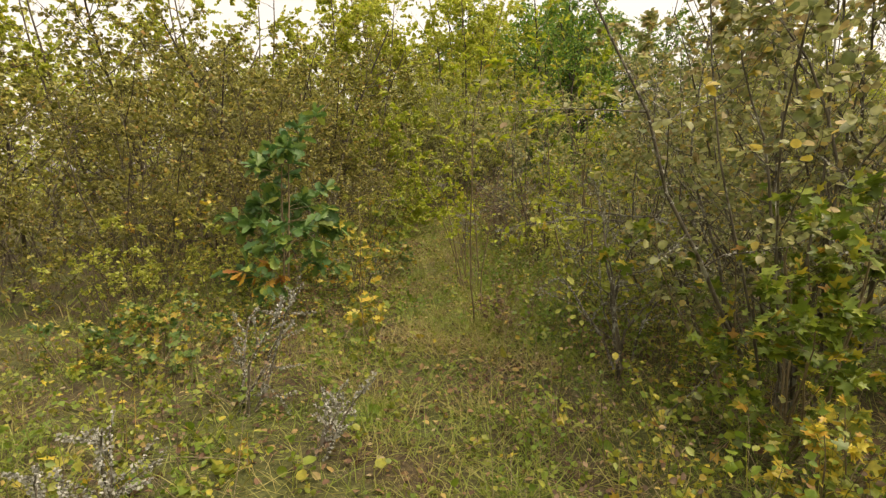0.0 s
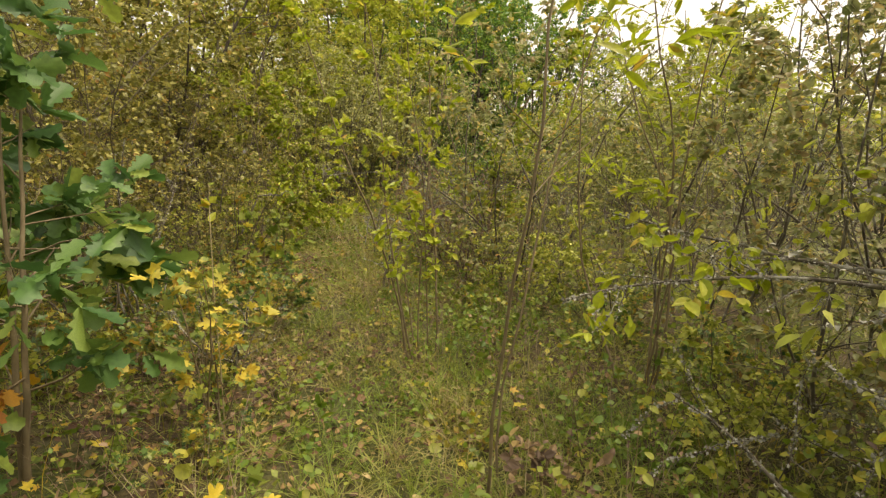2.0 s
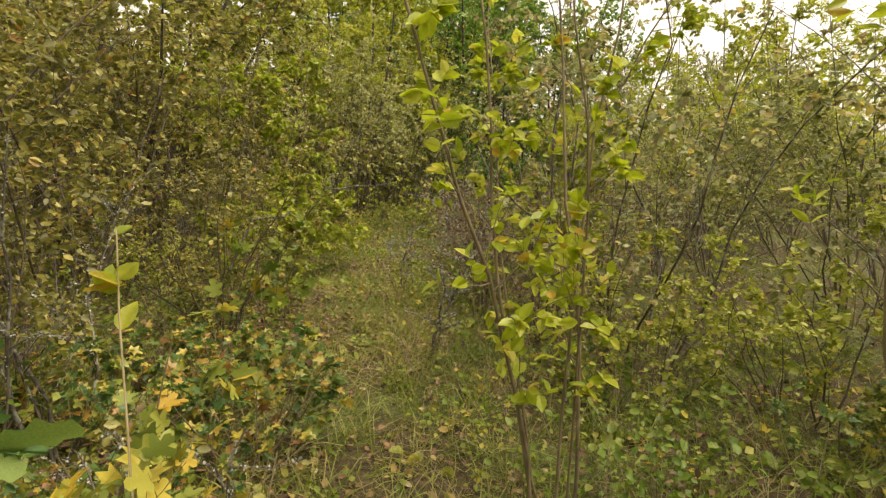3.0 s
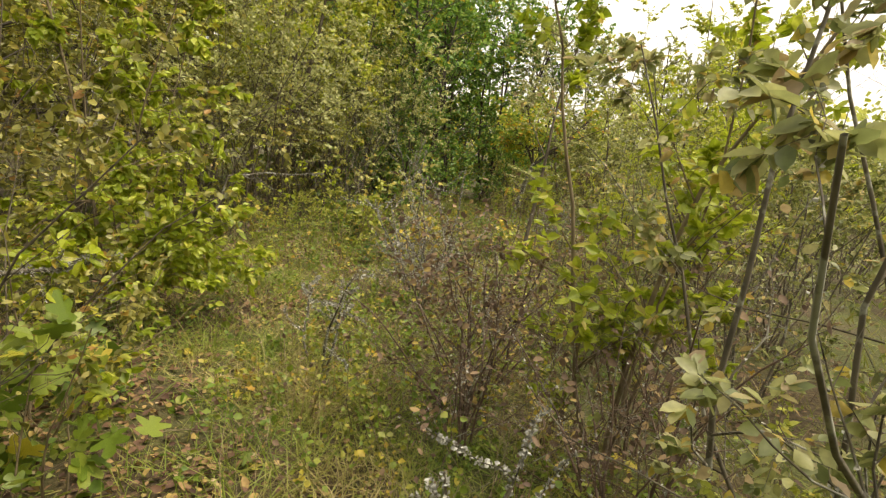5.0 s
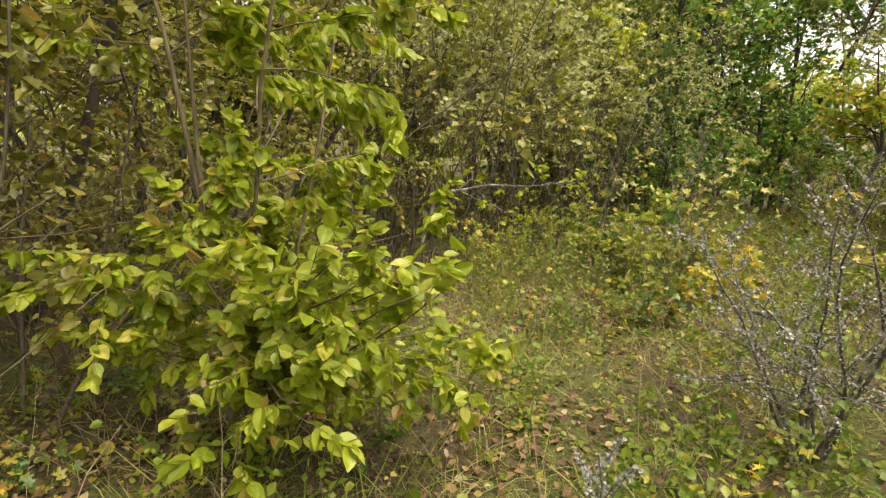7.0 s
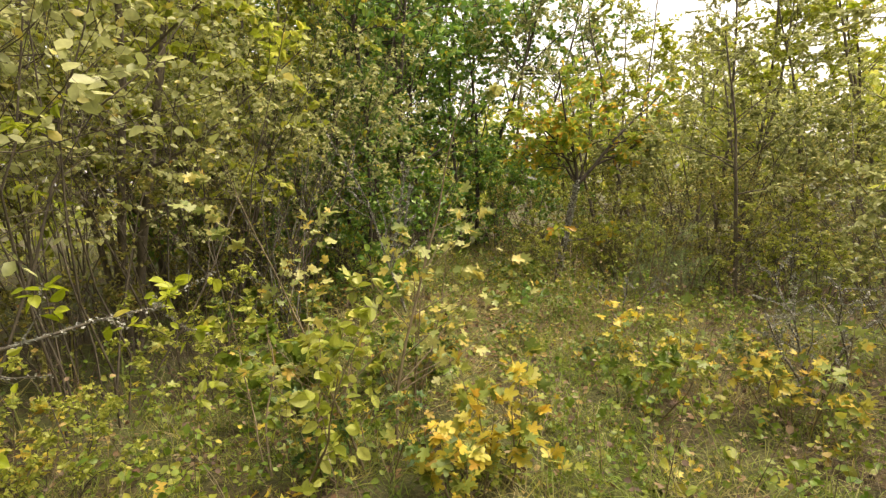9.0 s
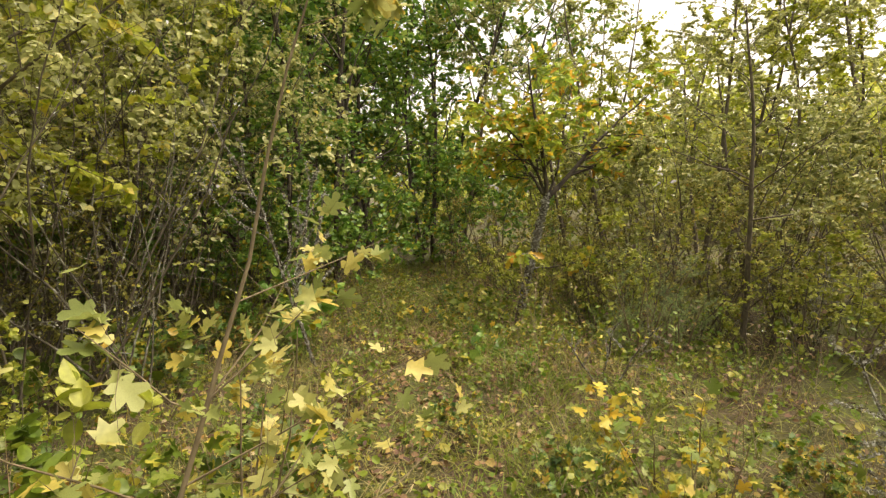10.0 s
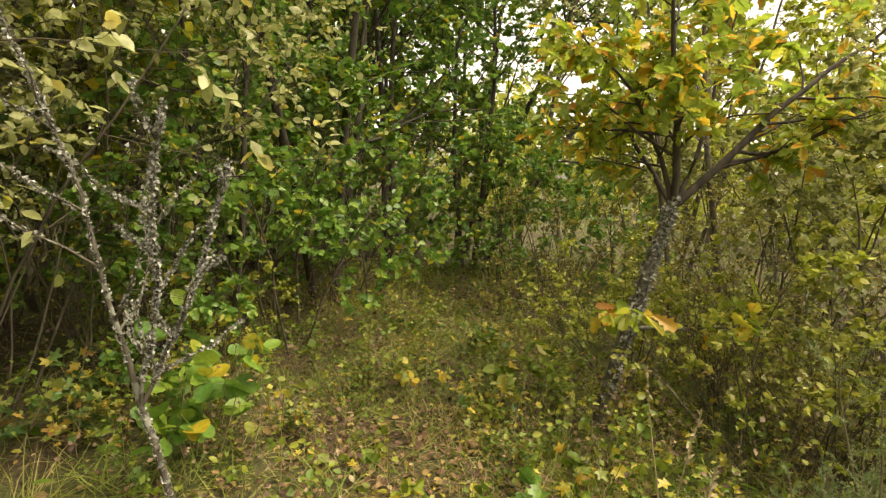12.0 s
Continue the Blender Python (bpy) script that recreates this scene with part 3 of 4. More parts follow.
row_of(olive_back, ((6.35, 16.5, 177, 0.4), (8.9, 14.6, 50, 0.6), (9.7, 15.8, 150, 0.65), (7.2, 13.8, 222, 0.5), (8.6, 12.9, 12, 0.6), (-3.3, 6, 44, 0.45), (-4.4, 5.5, 244, 0.5), (-5.6, 4.9, 344, 0.6), (6.5, 16, 10, 0.48), (7, 17.3, 99, 0.55), (7.7, 15, 210, 0.55), (6.5, 18.6, 170, 0.5), (-3.9, 6.6, 40, 0.95), (-3.3, 8, 110, 1.05), (-4.8, 8.6, 200, 1.1), (-3.4, 11.4, 300, 1.15), (-5.4, 6, 20, 1), (-1.6, 13, 160, 1.05), (-2.9, 13.6, 10, 1.2), (-5, 4.4, 120, 0.9), (-6.6, 7.2, 130, 1), (-7.6, 5.4, 230, 0.95), (-5.2, 9.9, 330, 1.1), (-4.4, 7.4, 75, 0.8), (-6.4, 5.2, 15, 0.75), (-7, 9.4, 185, 1.1), (0.2, 16.5, 40, 0.62), (1.15, 17.6, 140, 0.62), (-0.9, 15.6, 240, 0.6), (2.0, 18.8, 340, 0.6), (-2.7, 12.2, 20, 0.8), (-3.7, 10.4, 120, 0.9), (-2.5, 10.2, 220, 0.65), (-4.2, 12.0, 310, 0.9)), "thorny shrubs deeper in the thicket")
pale = thicket_shrub(22, "shrub", "tall grey-stemmed shrub with small pale yellow-green leaves", (-0.5, 14.6, 0), 0, 1.05, height=3.6, stems=15, leaves=6200, leaf=0.041, bark=BARK, mat=LEAF_GREY, start=0.3, leaf_z=0.5, lean=0.42, spread=0.5, kids=(10, 5), thick=0.55)
row_of(pale, ((0.4, 15.6, 100, 1.05), (1.2, 16.7, 220, 1.05), (2.1, 17.9, 20, 1.0), (2.9, 19.2, 130, 1.0), (-1.2, 16.2, 300, 1.15), (0.2, 17.6, 77, 1.2), (1.4, 19.0, 190, 1.2)), "grey-stemmed shrubs behind the clearing")
willow = thicket_shrub(23, "shrub", "loose olive-green willow-like shrub of the far side", (8.3, 17.2, 0), 0, 1.0, height=2.7, leaves=6200, leaf=0.044, mat=LEAF_WILLOW, start=0.1, blade=BLADE_FAR, leaf_z=0.1, lean=0.45)
row_of(willow, ((10.3, 14.7, 111, 1.0), (9.7, 12.3, 33, 0.9), (7.2, 15.7, 50, 0.9), (8.8, 15.6, 150, 1.0), (9.6, 18.6, 270, 1.1), (8.0, 14.0, 210, 0.9), (6.7, 13.0, 180, 0.75),
                (5.4, 11.3, 75, 0.68), (4.9, 12.6, 190, 0.55), (6.6, 11.0, 300, 0.9), (4.1, 9.6, 140, 0.72), (3.6, 7.6, 330, 0.8), (9.6, 20.6, 10, 1.1), (8.3, 11.4, 60, 1.0)), "willow-like shrubs of the far side")
hedge = thicket_shrub(24, "shrub", "olive shrub with lichened stems and sparse leaves", (1.6, 7.5, 0), 0, 0.95, height=2.8, stems=8, leaves=5200, leaf=0.04, mat=LEAF_BUSH, bark=BARK_LICHEN, start=0.1, lichen=700, leaf_z=0.1)
row_of(hedge, ((2.75, 3.2, 70, 1.15), (2.3, 5.9, 120, 0.95), (2.9, 9.0, 200, 0.8), (3.0, 4.6, 290, 1.0), (2.0, 4.4, 30, 0.75), (3.6, 6.2, 170, 1.1), (2.9, 10.4, 80, 0.6), (2.75, 4.0, 60, 1.2), (3.5, 3.4, 250, 1.3)), "lichened shrubs beside the path")
bright = thicket_shrub(25, "shrub", "airy bright yellow-green shrub further back", (3.7, 10.9, 0), 0, 0.5, height=3.6, stems=7, leaves=4200, leaf=0.06, mat=LEAF_LANCE, start=0.2, blade=BLADE_LANCE, leaf_z=0.3)
row_of(bright, ((4.7, 10.2, 20, 0.9), (6.0, 12.4, 220, 0.8), (-3.6, 15.6, 100, 1.3), (-0.9, 15.2, 10, 1.05), (5.8, 8.6, 140, 1.0)), "airy yellow-green shrubs")
inner = thicket_shrub(26, "shrub", "shaded dark green shrub at the edge of the wood", (4.1, 18.9, 0), 0, 0.85, height=2.8, stems=9, leaves=3600, leaf=0.068, mat=LEAF_GREEN, start=0.1, blade=BLADE_HERB, leaf_z=0.1, lean=0.5)
row_of(inner, ((4.4, 21.2, 64, 1.15), (6.0, 23.2, 164, 1.2), (3.0, 22.0, 264, 1.25), (1.9, 19.4, 304, 0.8), (7.4, 19.4, 333, 0.75), (5.0, 20.2, 33, 1.0), (2.9, 18.3, 111, 0.6), (7.1, 20.6, 200, 0.8), (3.7, 20.4, 80, 0.95), (8.4, 22.0, 10, 1.0), (5.2, 22.8, 150, 1.0), (6.9, 23.4, 300, 1.1), (1.6, 20.6, 240, 1.0)), "shaded shrubs of the wood")


low = thicket_shrub(27, "low_shrub", "waist-high shrub with small yellow-green leaves", (6.15, 15.95, 0), 0, 1.0, height=1.25, stems=11, leaves=2700, leaf=0.036, mat=LEAF_LIGHT, start=0.05, blade=BLADE_SMALL, leaf_z=0.04, lean=0.6, spread=0.25, kids=(7, 5))
row_of(low, ((6.75, 16.6, 50, 1.1), (6.5, 17.6, 150, 1.0), (7.1, 15.1, 250, 1.1), (6.8, 14.3, 350, 0.9), (1.35, 6.95, 30, 0.8), (2.0, 6.5, 130, 0.9), (1.55, 4.6, 230, 0.7),
             (-2.3, 5.7, 330, 0.8), (-3.2, 5.2, 80, 0.9), (-2.0, 10.0, 180, 0.8), (0.35, 14.3, 280, 0.6), (3.4, 18.6, 20, 0.8), (1.3, 15.6, 120, 0.8), (2.3, 9.9, 220, 0.8)), "low shrubs at the clearing's edge")


def leafy_tree(seed, label, at, turn=0, height=5.0, leaves=9000, leaf=0.075, mat=None, trunk=0.06, start=0.25, leaf_z=0.7, count=1, blade=None, kids=(16, 9), bark=None, ratio=0.36, up=0.03, group=""):
    rng = np.random.default_rng(seed)
    e = thing("tree", label, "tree", at, turn, 1.0, group)
    s = stems_from(rng, count, 0.1 * count, height, trunk, 0.12 * count, 0.05, 0.05, 12)
    b1 = branch(rng, s, kids[0], ratio, (45, 80), start, 7, 0.14, up)
    b2 = branch(rng, b1, kids[1], 0.45, (35, 70), 0.15, 3, 0.16, 0.0, flat=0.5)
    wood_parts(e, s, [b1, b2], bark or BARK_DARK, 8, "trunk")
    foliage_part(e, blade or BLADE_OVAL, leaf_set(rng, b2, leaves, leaf, zmin=leaf_z), mat or LEAF_GREEN, "crown")
    return e


deep = leafy_tree(31, "dark green broadleaved tree with a few yellow leaves", (4.6, 20.2, 0), 0, 7.0, 8200, 0.098, leaf_z=0.9, count=3, blade=BLADE_FAR)
row_of(deep, ((6.4, 26.0, 333, 1.1), (3.2, 25.0, 133, 1.1), (7.4, 21.6, 100, 0.9), (6.3, 22.0, 200, 1.05), (4.2, 22.6, 300, 1.15), (8.0, 23.4, 40, 1.1), (5.6, 24.6, 20, 1.25), (3.6, 18.9, 260, 0.62), (4.8, 27.0, 60, 1.2), (8.4, 26.4, 240, 1.2), (1.6, 25.2, 10, 1.1)), "dark green trees of the wood")
thin_tree = leafy_tree(32, "slender half-bare tree with pale yellow-green leaves", (8.9, 18.4, 0), 0, 5.6, 5200, 0.042, LEAF_GREY, 0.045, 0.35, 1.4, 1, BLADE_SMALL, (12, 7), BARK)
row_of(thin_tree, ((7.76, 18.1, 15, 0.75), (10.2, 15.9, 40, 0.85), (9.3, 17.0, 120, 0.9), (10.8, 18.6, 220, 0.95), (8.9, 16.2, 320, 0.72), (12.4, 16.2, 70, 0.95), (9.8, 14.2, 310, 0.8), (10.4, 20.8, 90, 1.05), (7.6, 21.0, 200, 1.1), (12.2, 19.0, 300, 0.95), (-3.4, 12.2, 30, 0.8), (-4.3, 11.2, 140, 0.75), (11.0, 24.0, 10, 1.2), (13.6, 22.4, 250, 1.1), (2.7, 11.6, 250, 0.62), (6.6, 14.9, 80, 0.6)), "slender half-bare trees")


tall = leafy_tree(33, "tall light green tree behind the thicket", (-1.2, 18.8, 0), 0, 7.6, 8600, 0.096, LEAF_LIME, 0.06, 0.2, 1.2, 2, BLADE_FAR, (16, 9), BARK)
row_of(tall, ((0.6, 17.4, 111, 0.9), (-2.2, 14.9, 222, 0.8), (1.0, 21.0, 60, 1.05), (-3.8, 17.0, 140, 0.95), (-5.4, 14.2, 200, 0.85), (-7.4, 12.0, 20, 0.85), (2.8, 23.4, 300, 1.1), (-2.6, 22.0, 250, 1.15), (-6.8, 18.0, 10, 1.1), (10.4, 17.4, 75, 0.72), (11.8, 15.4, 260, 0.75), (9.4, 19.6, 160, 0.7), (-0.4, 16.9, 30, 0.72), (1.6, 18.4, 190, 0.7), (0.4, 20.0, 290, 0.85), (2.2, 20.4, 60, 0.85), (2.8, 21.8, 350, 0.95)), "tall light trees behind the thicket")


# trees added behind the thicket to darken its interior and fill the skyline
shade = leafy_tree(34, "dense olive-leaved tree with dark stems, added to shade the thicket", (-3.3, 12.5, 0), 0, 4.9, 7600, 0.07, LEAF_THICKET, 0.045, 0.28, 1.0, 4, BLADE_FAR, (14, 8), BARK_DARK, 0.4)
row_of(shade, ((-4.6, 10.4, 70, 0.75), (-2.4, 14.6, 160, 0.85), (-4.9, 13.2, 250, 0.95), (-6.0, 11.6, 45, 1.0), (-7.6, 9.6, 215, 0.9), (-4.0, 15.6, 125, 1.05)), "olive-leaved trees of the thicket")


def far_woods():
    """Distant wood that closes the view all round: trunks and clumps of foliage."""
    rng = np.random.default_rng(40)
    V = []
    n = 320
    a = rng.uniform(0, 2 * np.pi, n)
    r = rng.uniform(17, 42, n)
    cx, cy = 2 + r * np.cos(a), 10 + r * np.sin(a)
    h = rng.uniform(6.5, 11.5, n) * np.where((cx > 9) & (cy > 4), 0.55, 1.0)
    per = 360
    i = np.repeat(np.arange(n), per)
    q = unit(rng.standard_normal((n * per, 3))) * rng.uniform(0.35, 1, (n * per, 1)) ** 0.5
    q += 0.12 * np.sin(7 * q[:, ::-1] + i[:, None])
    pos = np.c_[cx[i] + q[:, 0] * h[i] * 0.33, cy[i] + q[:, 1] * h[i] * 0.33, np.maximum(h[i] * (0.48 + 0.5 * q[:, 2]), 0.1)]
    d = unit(rng.standard_normal(pos.shape) + np.array([0, 0, -0.3]))
    ob = new("far_woods", mesh_of("far_woods", *scatter(BLADE_FAR, pos, d, unit(rng.standard_normal(pos.shape) + np.array([0, 0, 1.0])), rng.uniform(0.19, 0.40, len(pos))), LEAF_LIGHT))
    tagged(ob, "distant mixed wood in olive and yellow-green", "woods", kind="stuff")


far_woods()


# single plants beside the path
def oak_sapling():
    rng = np.random.default_rng(51)
    e = thing("oak_sapling", "young oak with dark green lobed leaves, orange below", "sapling", (-1.62, 5.15, 0))
    s = stems_from(rng, 2, 0.05, 1.75, 0.018, 0.1, 0.04, 0.05, 10)
    b1 = branch(rng, s, 14, 0.40, (55, 90), 0.05, 6, 0.1, 0.03, flat=0.4)
    b2 = branch(rng, b1, 4, 0.5, (30, 60), 0.3, 4)
    wood_parts(e, s, [b1, b2], BARK_BROWN)
    lv = leaf_set(rng, b2, 760, 0.125, 0.2, 1.0, zmin=0.14, start=0.3)
    rest = single_leaves(rng, BLADE_OAK, lv, 260, LEAF_OAK_DARK, e)
    foliage_part(e, BLADE_OAK, rest, LEAF_OAK_DARK)
    low = leaf_set(rng, b1, 260, 0.12, 0.5, 0.8, zmin=0.08, start=0.2)
    keep = low[0][:, 2] < 0.6
    single_leaves(rng, BLADE_OAK, tuple(v[keep] for v in low), 70, LEAF_ORANGE, e, "orange_leaf")


def dogwood():
    rng = np.random.default_rng(52)
    e = thing("dogwood", "leafy dogwood with hanging yellow-green leaves", "shrub", (-0.9, 11.3, 0))
    s = stems_from(rng, 4, 0.12, 3.3, 0.015, 0.12, 0.05, 0.03, 11)
    b1 = branch(rng, s, 13, 0.27, (50, 85), 0.12, 7, 0.1, -0.01, flat=0.5)
    # low skirt of branches that reach out over the grass
    low = run(rng, np.tile(np.array([0.0, 0.0, 0.35]), (22, 1)) + rng.normal(0, 0.05, (22, 3)), unit(np.c_[rng.normal(0.62, 0.45, 22), rng.normal(-0.85, 0.25, 22), rng.uniform(0.05, 0.75, 22)]),
              rng.uniform(0.75, 1.2, 22), np.full(22, 0.009), 7, 0.1, 0.0)
    b2 = branch(rng, b1, 5, 0.5, (30, 60), 0.15, 5, 0.12, -0.02, flat=0.6)
    b3 = branch(rng, low, 9, 0.42, (30, 65), 0.15, 5, 0.12, -0.02, flat=0.6)
    wood_parts(e, s, [b1, low, b2, b3], BARK_BROWN)
    lv3 = leaf_set(rng, b3, 2900, 0.06, 0.4, 1.2, zmin=0.26)
    r3 = single_leaves(rng, BLADE_OVAL, lv3, 300, LEAF_DOGWOOD, e)
    lv2 = leaf_set(rng, b2, 7000, 0.06, 0.55, 1.1, zmin=0.3)
    foliage_part(e, BLADE_OVAL, tuple(np.concatenate(v) for v in zip(r3, lv2)), LEAF_DOGWOOD)


def lance_sapling(seed, label, at, stems, height, leaves, singles, lean=0.25, turn=0, leaf=0.066, blade=None, mat=None, bark=None, kids=(7, 4), start=0.35, leaf_z=0.6, radius=0.015, ratio=0.3):
    rng = np.random.default_rng(seed)
    e = thing("sapling", label, "sapling", at, turn)
    s = stems_from(rng, stems, 0.12, height, radius, lean, 0.095, 0.05, 12)
    b1 = branch(rng, s, kids[0], ratio, (30, 60), start, 6, 0.1, 0.06)
    b2 = branch(rng, b1, kids[1], 0.45, (30, 60), 0.2, 4)
    wood_parts(e, s, [b1, b2], bark or BARK_BROWN)
    lv = leaf_set(rng, b2, leaves, leaf, 0.15, 1.0, zmin=leaf_z)
    rest = single_leaves(rng, blade or BLADE_LANCE, lv, singles, mat or LEAF_LANCE, e)
    foliage_part(e, blade or BLADE_LANCE, rest, mat or LEAF_LANCE)
    return e


def lichen_twig(seed, label, at, turn=0, height=0.8, stems=3, flakes=700, kids=(6, 4), lean=0.5, leaves=0, leaf=0.03, mat=None, radius=0.011, blade=None, size=0.016, bark=None):
    rng = np.random.default_rng(seed)
    e = thing("blackthorn", label, "shrub", at, turn)
    s = stems_from(rng, stems, 0.06, height, radius, lean, 0.17, 0.02, 9)
    b1 = branch(rng, s, kids[0], 0.3 if height > 2 else 0.45, (40, 80), 0.2, 6, 0.2, 0.03)
    b2 = branch(rng, b1, kids[1], 0.4, (40, 80), 0.2, 4, 0.25)
    wood_parts(e, s, [b1, b2], bark or BARK_LICHEN)
    if flakes:
        tagged(part("lichen", mesh_of("lichen", *merged(lichen_on(rng, b1, flakes, size), lichen_on(rng, s, flakes // 2, size)), LICHEN), e, "pale grey crusts of lichen"), kind="stuff")
    if leaves:
        foliage_part(e, blade or BLADE_SMALL, leaf_set(rng, b2, leaves, leaf, zmin=0.1), mat or LEAF_THICKET)
    return e


def dead_tree():
    """Slender forked dead tree, white with lichen."""
    rng = np.random.default_rng(71)
    e = thing("dead_tree", "slender forked dead tree crusted with pale lichen", "tree", (3.3, 16.62, 0))
    trunk = run(rng, np.array([[0.0, 0, -0.05]]), unit(np.array([[-0.24, 0.1, 1.0]])), np.array([0.6]), np.array([0.015]), 7, 0.06, 0.0, 0.85)
    tip = trunk[0][0, -1]
    limbs = run(rng, np.array([tip, tip, tip]), unit(np.array([(-0.22, 0.12, 1.0), (0.36, 0.1, 0.9), (0.02, -0.15, 1.0)])),
                np.array([1.85, 1.0, 1.15]), np.array([0.0125, 0.0095, 0.0085]), 10, 0.11, 0.03, 0.2)
    b1 = branch(rng, limbs, 7, 0.34, (30, 65), 0.1, 6, 0.2, 0.04, 0.6)
    b2 = branch(rng, b1, 3, 0.42, (35, 75), 0.2, 4, 0.25, 0.0)
    part("trunk", mesh_of("trunk", *tubes(trunk[0], trunk[1], 7), BARK_LICHEN), e)
    for k in range(3):
        part("limb", mesh_of("limb", *tubes(limbs[0][k:k + 1], limbs[1][k:k + 1], 6), BARK_LICHEN), e)
    tagged(part("branchwork", mesh_of("branchwork", *merged(tubes(b1[0], b1[1], 4), tubes(b2[0], b2[1], 3)), BARK_LICHEN), e), kind="stuff")
    crust = [lichen_on(rng, w, c, z) for w, c, z in ((trunk, 420, 0.026), (limbs, 1500, 0.026), (b1, 1300, 0.022))]
    tagged(part("lichen", mesh_of("lichen", *merged(*crust), LICHEN), e, "pale grey crusts of lichen"), kind="stuff")


def maple_sapling(seed, label, at, height, stems, leaves, singles, lean=0.3, turn=0, leaf=0.066, zmin=0.08, kids=(6, 3), axis=(0, 0, 1), mat=None):
    rng = np.random.default_rng(seed)
    e = thing("maple_sapling", label, "sapling", at, turn)
    s = stems_from(rng, stems, 0.12, height, 0.0045 + 0.0028 * height, lean, 0.08, 0.04, 10, axis=axis)
    b1 = branch(rng, s, kids[0], 0.4, (35, 70), 0.15, 4, 0.1, 0.05)
    b2 = branch(rng, b1, kids[1], 0.45, (30, 60), 0.2, 3)
    wood_parts(e, s, [b1, b2], BARK_BROWN)
    lv = leaf_set(rng, b2, leaves, leaf, 0.15, 1.2, zmin=zmin)
    rest = single_leaves(rng, BLADE_MAPLE, lv, singles, mat or LEAF_MAPLE, e)
    foliage_part(e, BLADE_LOBED, rest, mat or LEAF_MAPLE)
    return e


def oak_tree():
    rng = np.random.default_rng(57)
    e = thing("oak_tree", "small leaning oak with yellowing leaves and lichened trunk", "tree", (5.6, 16.85, 0))
    trunk = run(rng, np.array([[0.0, 0, -0.06]]), unit(np.array([[0.17, -0.09, 1.0]])), np.array([1.5]), np.array([0.043]), 10, 0.05, 0.0, 0.7)
    top = trunk[0][0, -1]
    d = unit(np.array([(-0.12, 0.05, 1.0), (0.75, -0.35, 0.75), (-0.55, -0.1, 0.85), (0.35, 0.6, 0.8), (0.5, 0.1, 1.0)]))
    limbs = run(rng, np.tile(top, (5, 1)) - np.array([0, 0, 0.04]), d, np.array([1.5, 1.6, 1.2, 1.3, 1.4]), np.array([0.026, 0.029, 0.018, 0.019, 0.017]), 9, 0.13, 0.03)
    low = run(rng, np.array([trunk[0][0, 4], trunk[0][0, 5]]), unit(np.array([(0.7, -0.55, 0.12), (-0.8, -0.45, 0.15)])), np.array([0.75, 0.7]), np.array([0.014, 0.012]), 9, 0.1, 0.03)
    P, R, L = limbs
    b1 = branch(rng, limbs, 11, 0.5, (35, 70), 0.2, 6, 0.15, 0.02, flat=0.3)
    b2 = branch(rng, b1, 6, 0.45, (30, 65), 0.15, 4, 0.15, 0.0)
    lb = branch(rng, low, 5, 0.35, (30, 60), 0.5, 4)
    part("trunk", mesh_of("trunk", *tubes(trunk[0], trunk[1], 10), BARK_LICHEN), e, "trunk crusted with pale lichen")
    for k in range(5):
        part("limb", mesh_of("limb", *tubes(P[k:k + 1], R[k:k + 1], 7), BARK_DARK), e)
    for k in range(2):
        part("limb", mesh_of("limb", *tubes(low[0][k:k + 1], low[1][k:k + 1], 5), BARK_LICHEN), e)
    tagged(part("branchwork", mesh_of("branchwork", *merged(tubes(b1[0], b1[1], 4), tubes(b2[0], b2[1], 3), tubes(lb[0], lb[1], 3)), BARK_DARK), e), kind="stuff")
    lv = leaf_set(rng, b2, 3200, 0.08, 0.3, 1.0, zmin=0.8)
    rest = single_leaves(rng, BLADE_OAK, lv, 250, LEAF_OAK, e)
    foliage_part(e, BLADE_OAK, rest, LEAF_OAK, "crown")
    single_leaves(rng, BLADE_OAK, leaf_set(rng, lb, 60, 0.10, 0.3, 0.8), 60, LEAF_OAK, e)
    ridge = trunk[0][0][None] + np.array([[[0.0, -0.036, 0.0]], [[-0.03, -0.02, 0.0]], [[0.03, -0.02, 0.0]], [[0.0, 0.036, 0.0]]])
    tagged(part("lichen", mesh_of("lichen", *lichen_on(rng, (ridge,), 700, 0.045), LICHEN), e, "pale grey crusts of lichen"), kind="stuff")


def juniper(seed, at, height, turn=0):
    rng = np.random.default_rng(seed)
    e = thing("juniper", "soft grey-green juniper with fine needles", "shrub", at, turn)
    s = stems_from(rng, 7, 0.08, height, 0.011, 0.4, 0.08, 0.06, 8)
    b1 = branch(rng, s, 13, 0.34, (35, 75), 0.08, 5, 0.12, 0.06)
    wood_parts(e, s, [b1], BARK_BROWN)
    pos, t = sites(rng, b1, 6500, 0.05)
    d = unit(t * 0.7 + unit(rng.standard_normal(t.shape)))
    part("needles", mesh_of("needles", *scatter(BLADE_TUFT, pos, d, unit(rng.standard_normal(t.shape)), rng.uniform(0.016, 0.032, len(pos)), np.full(len(pos), 0.0028)), NEEDLE), e)


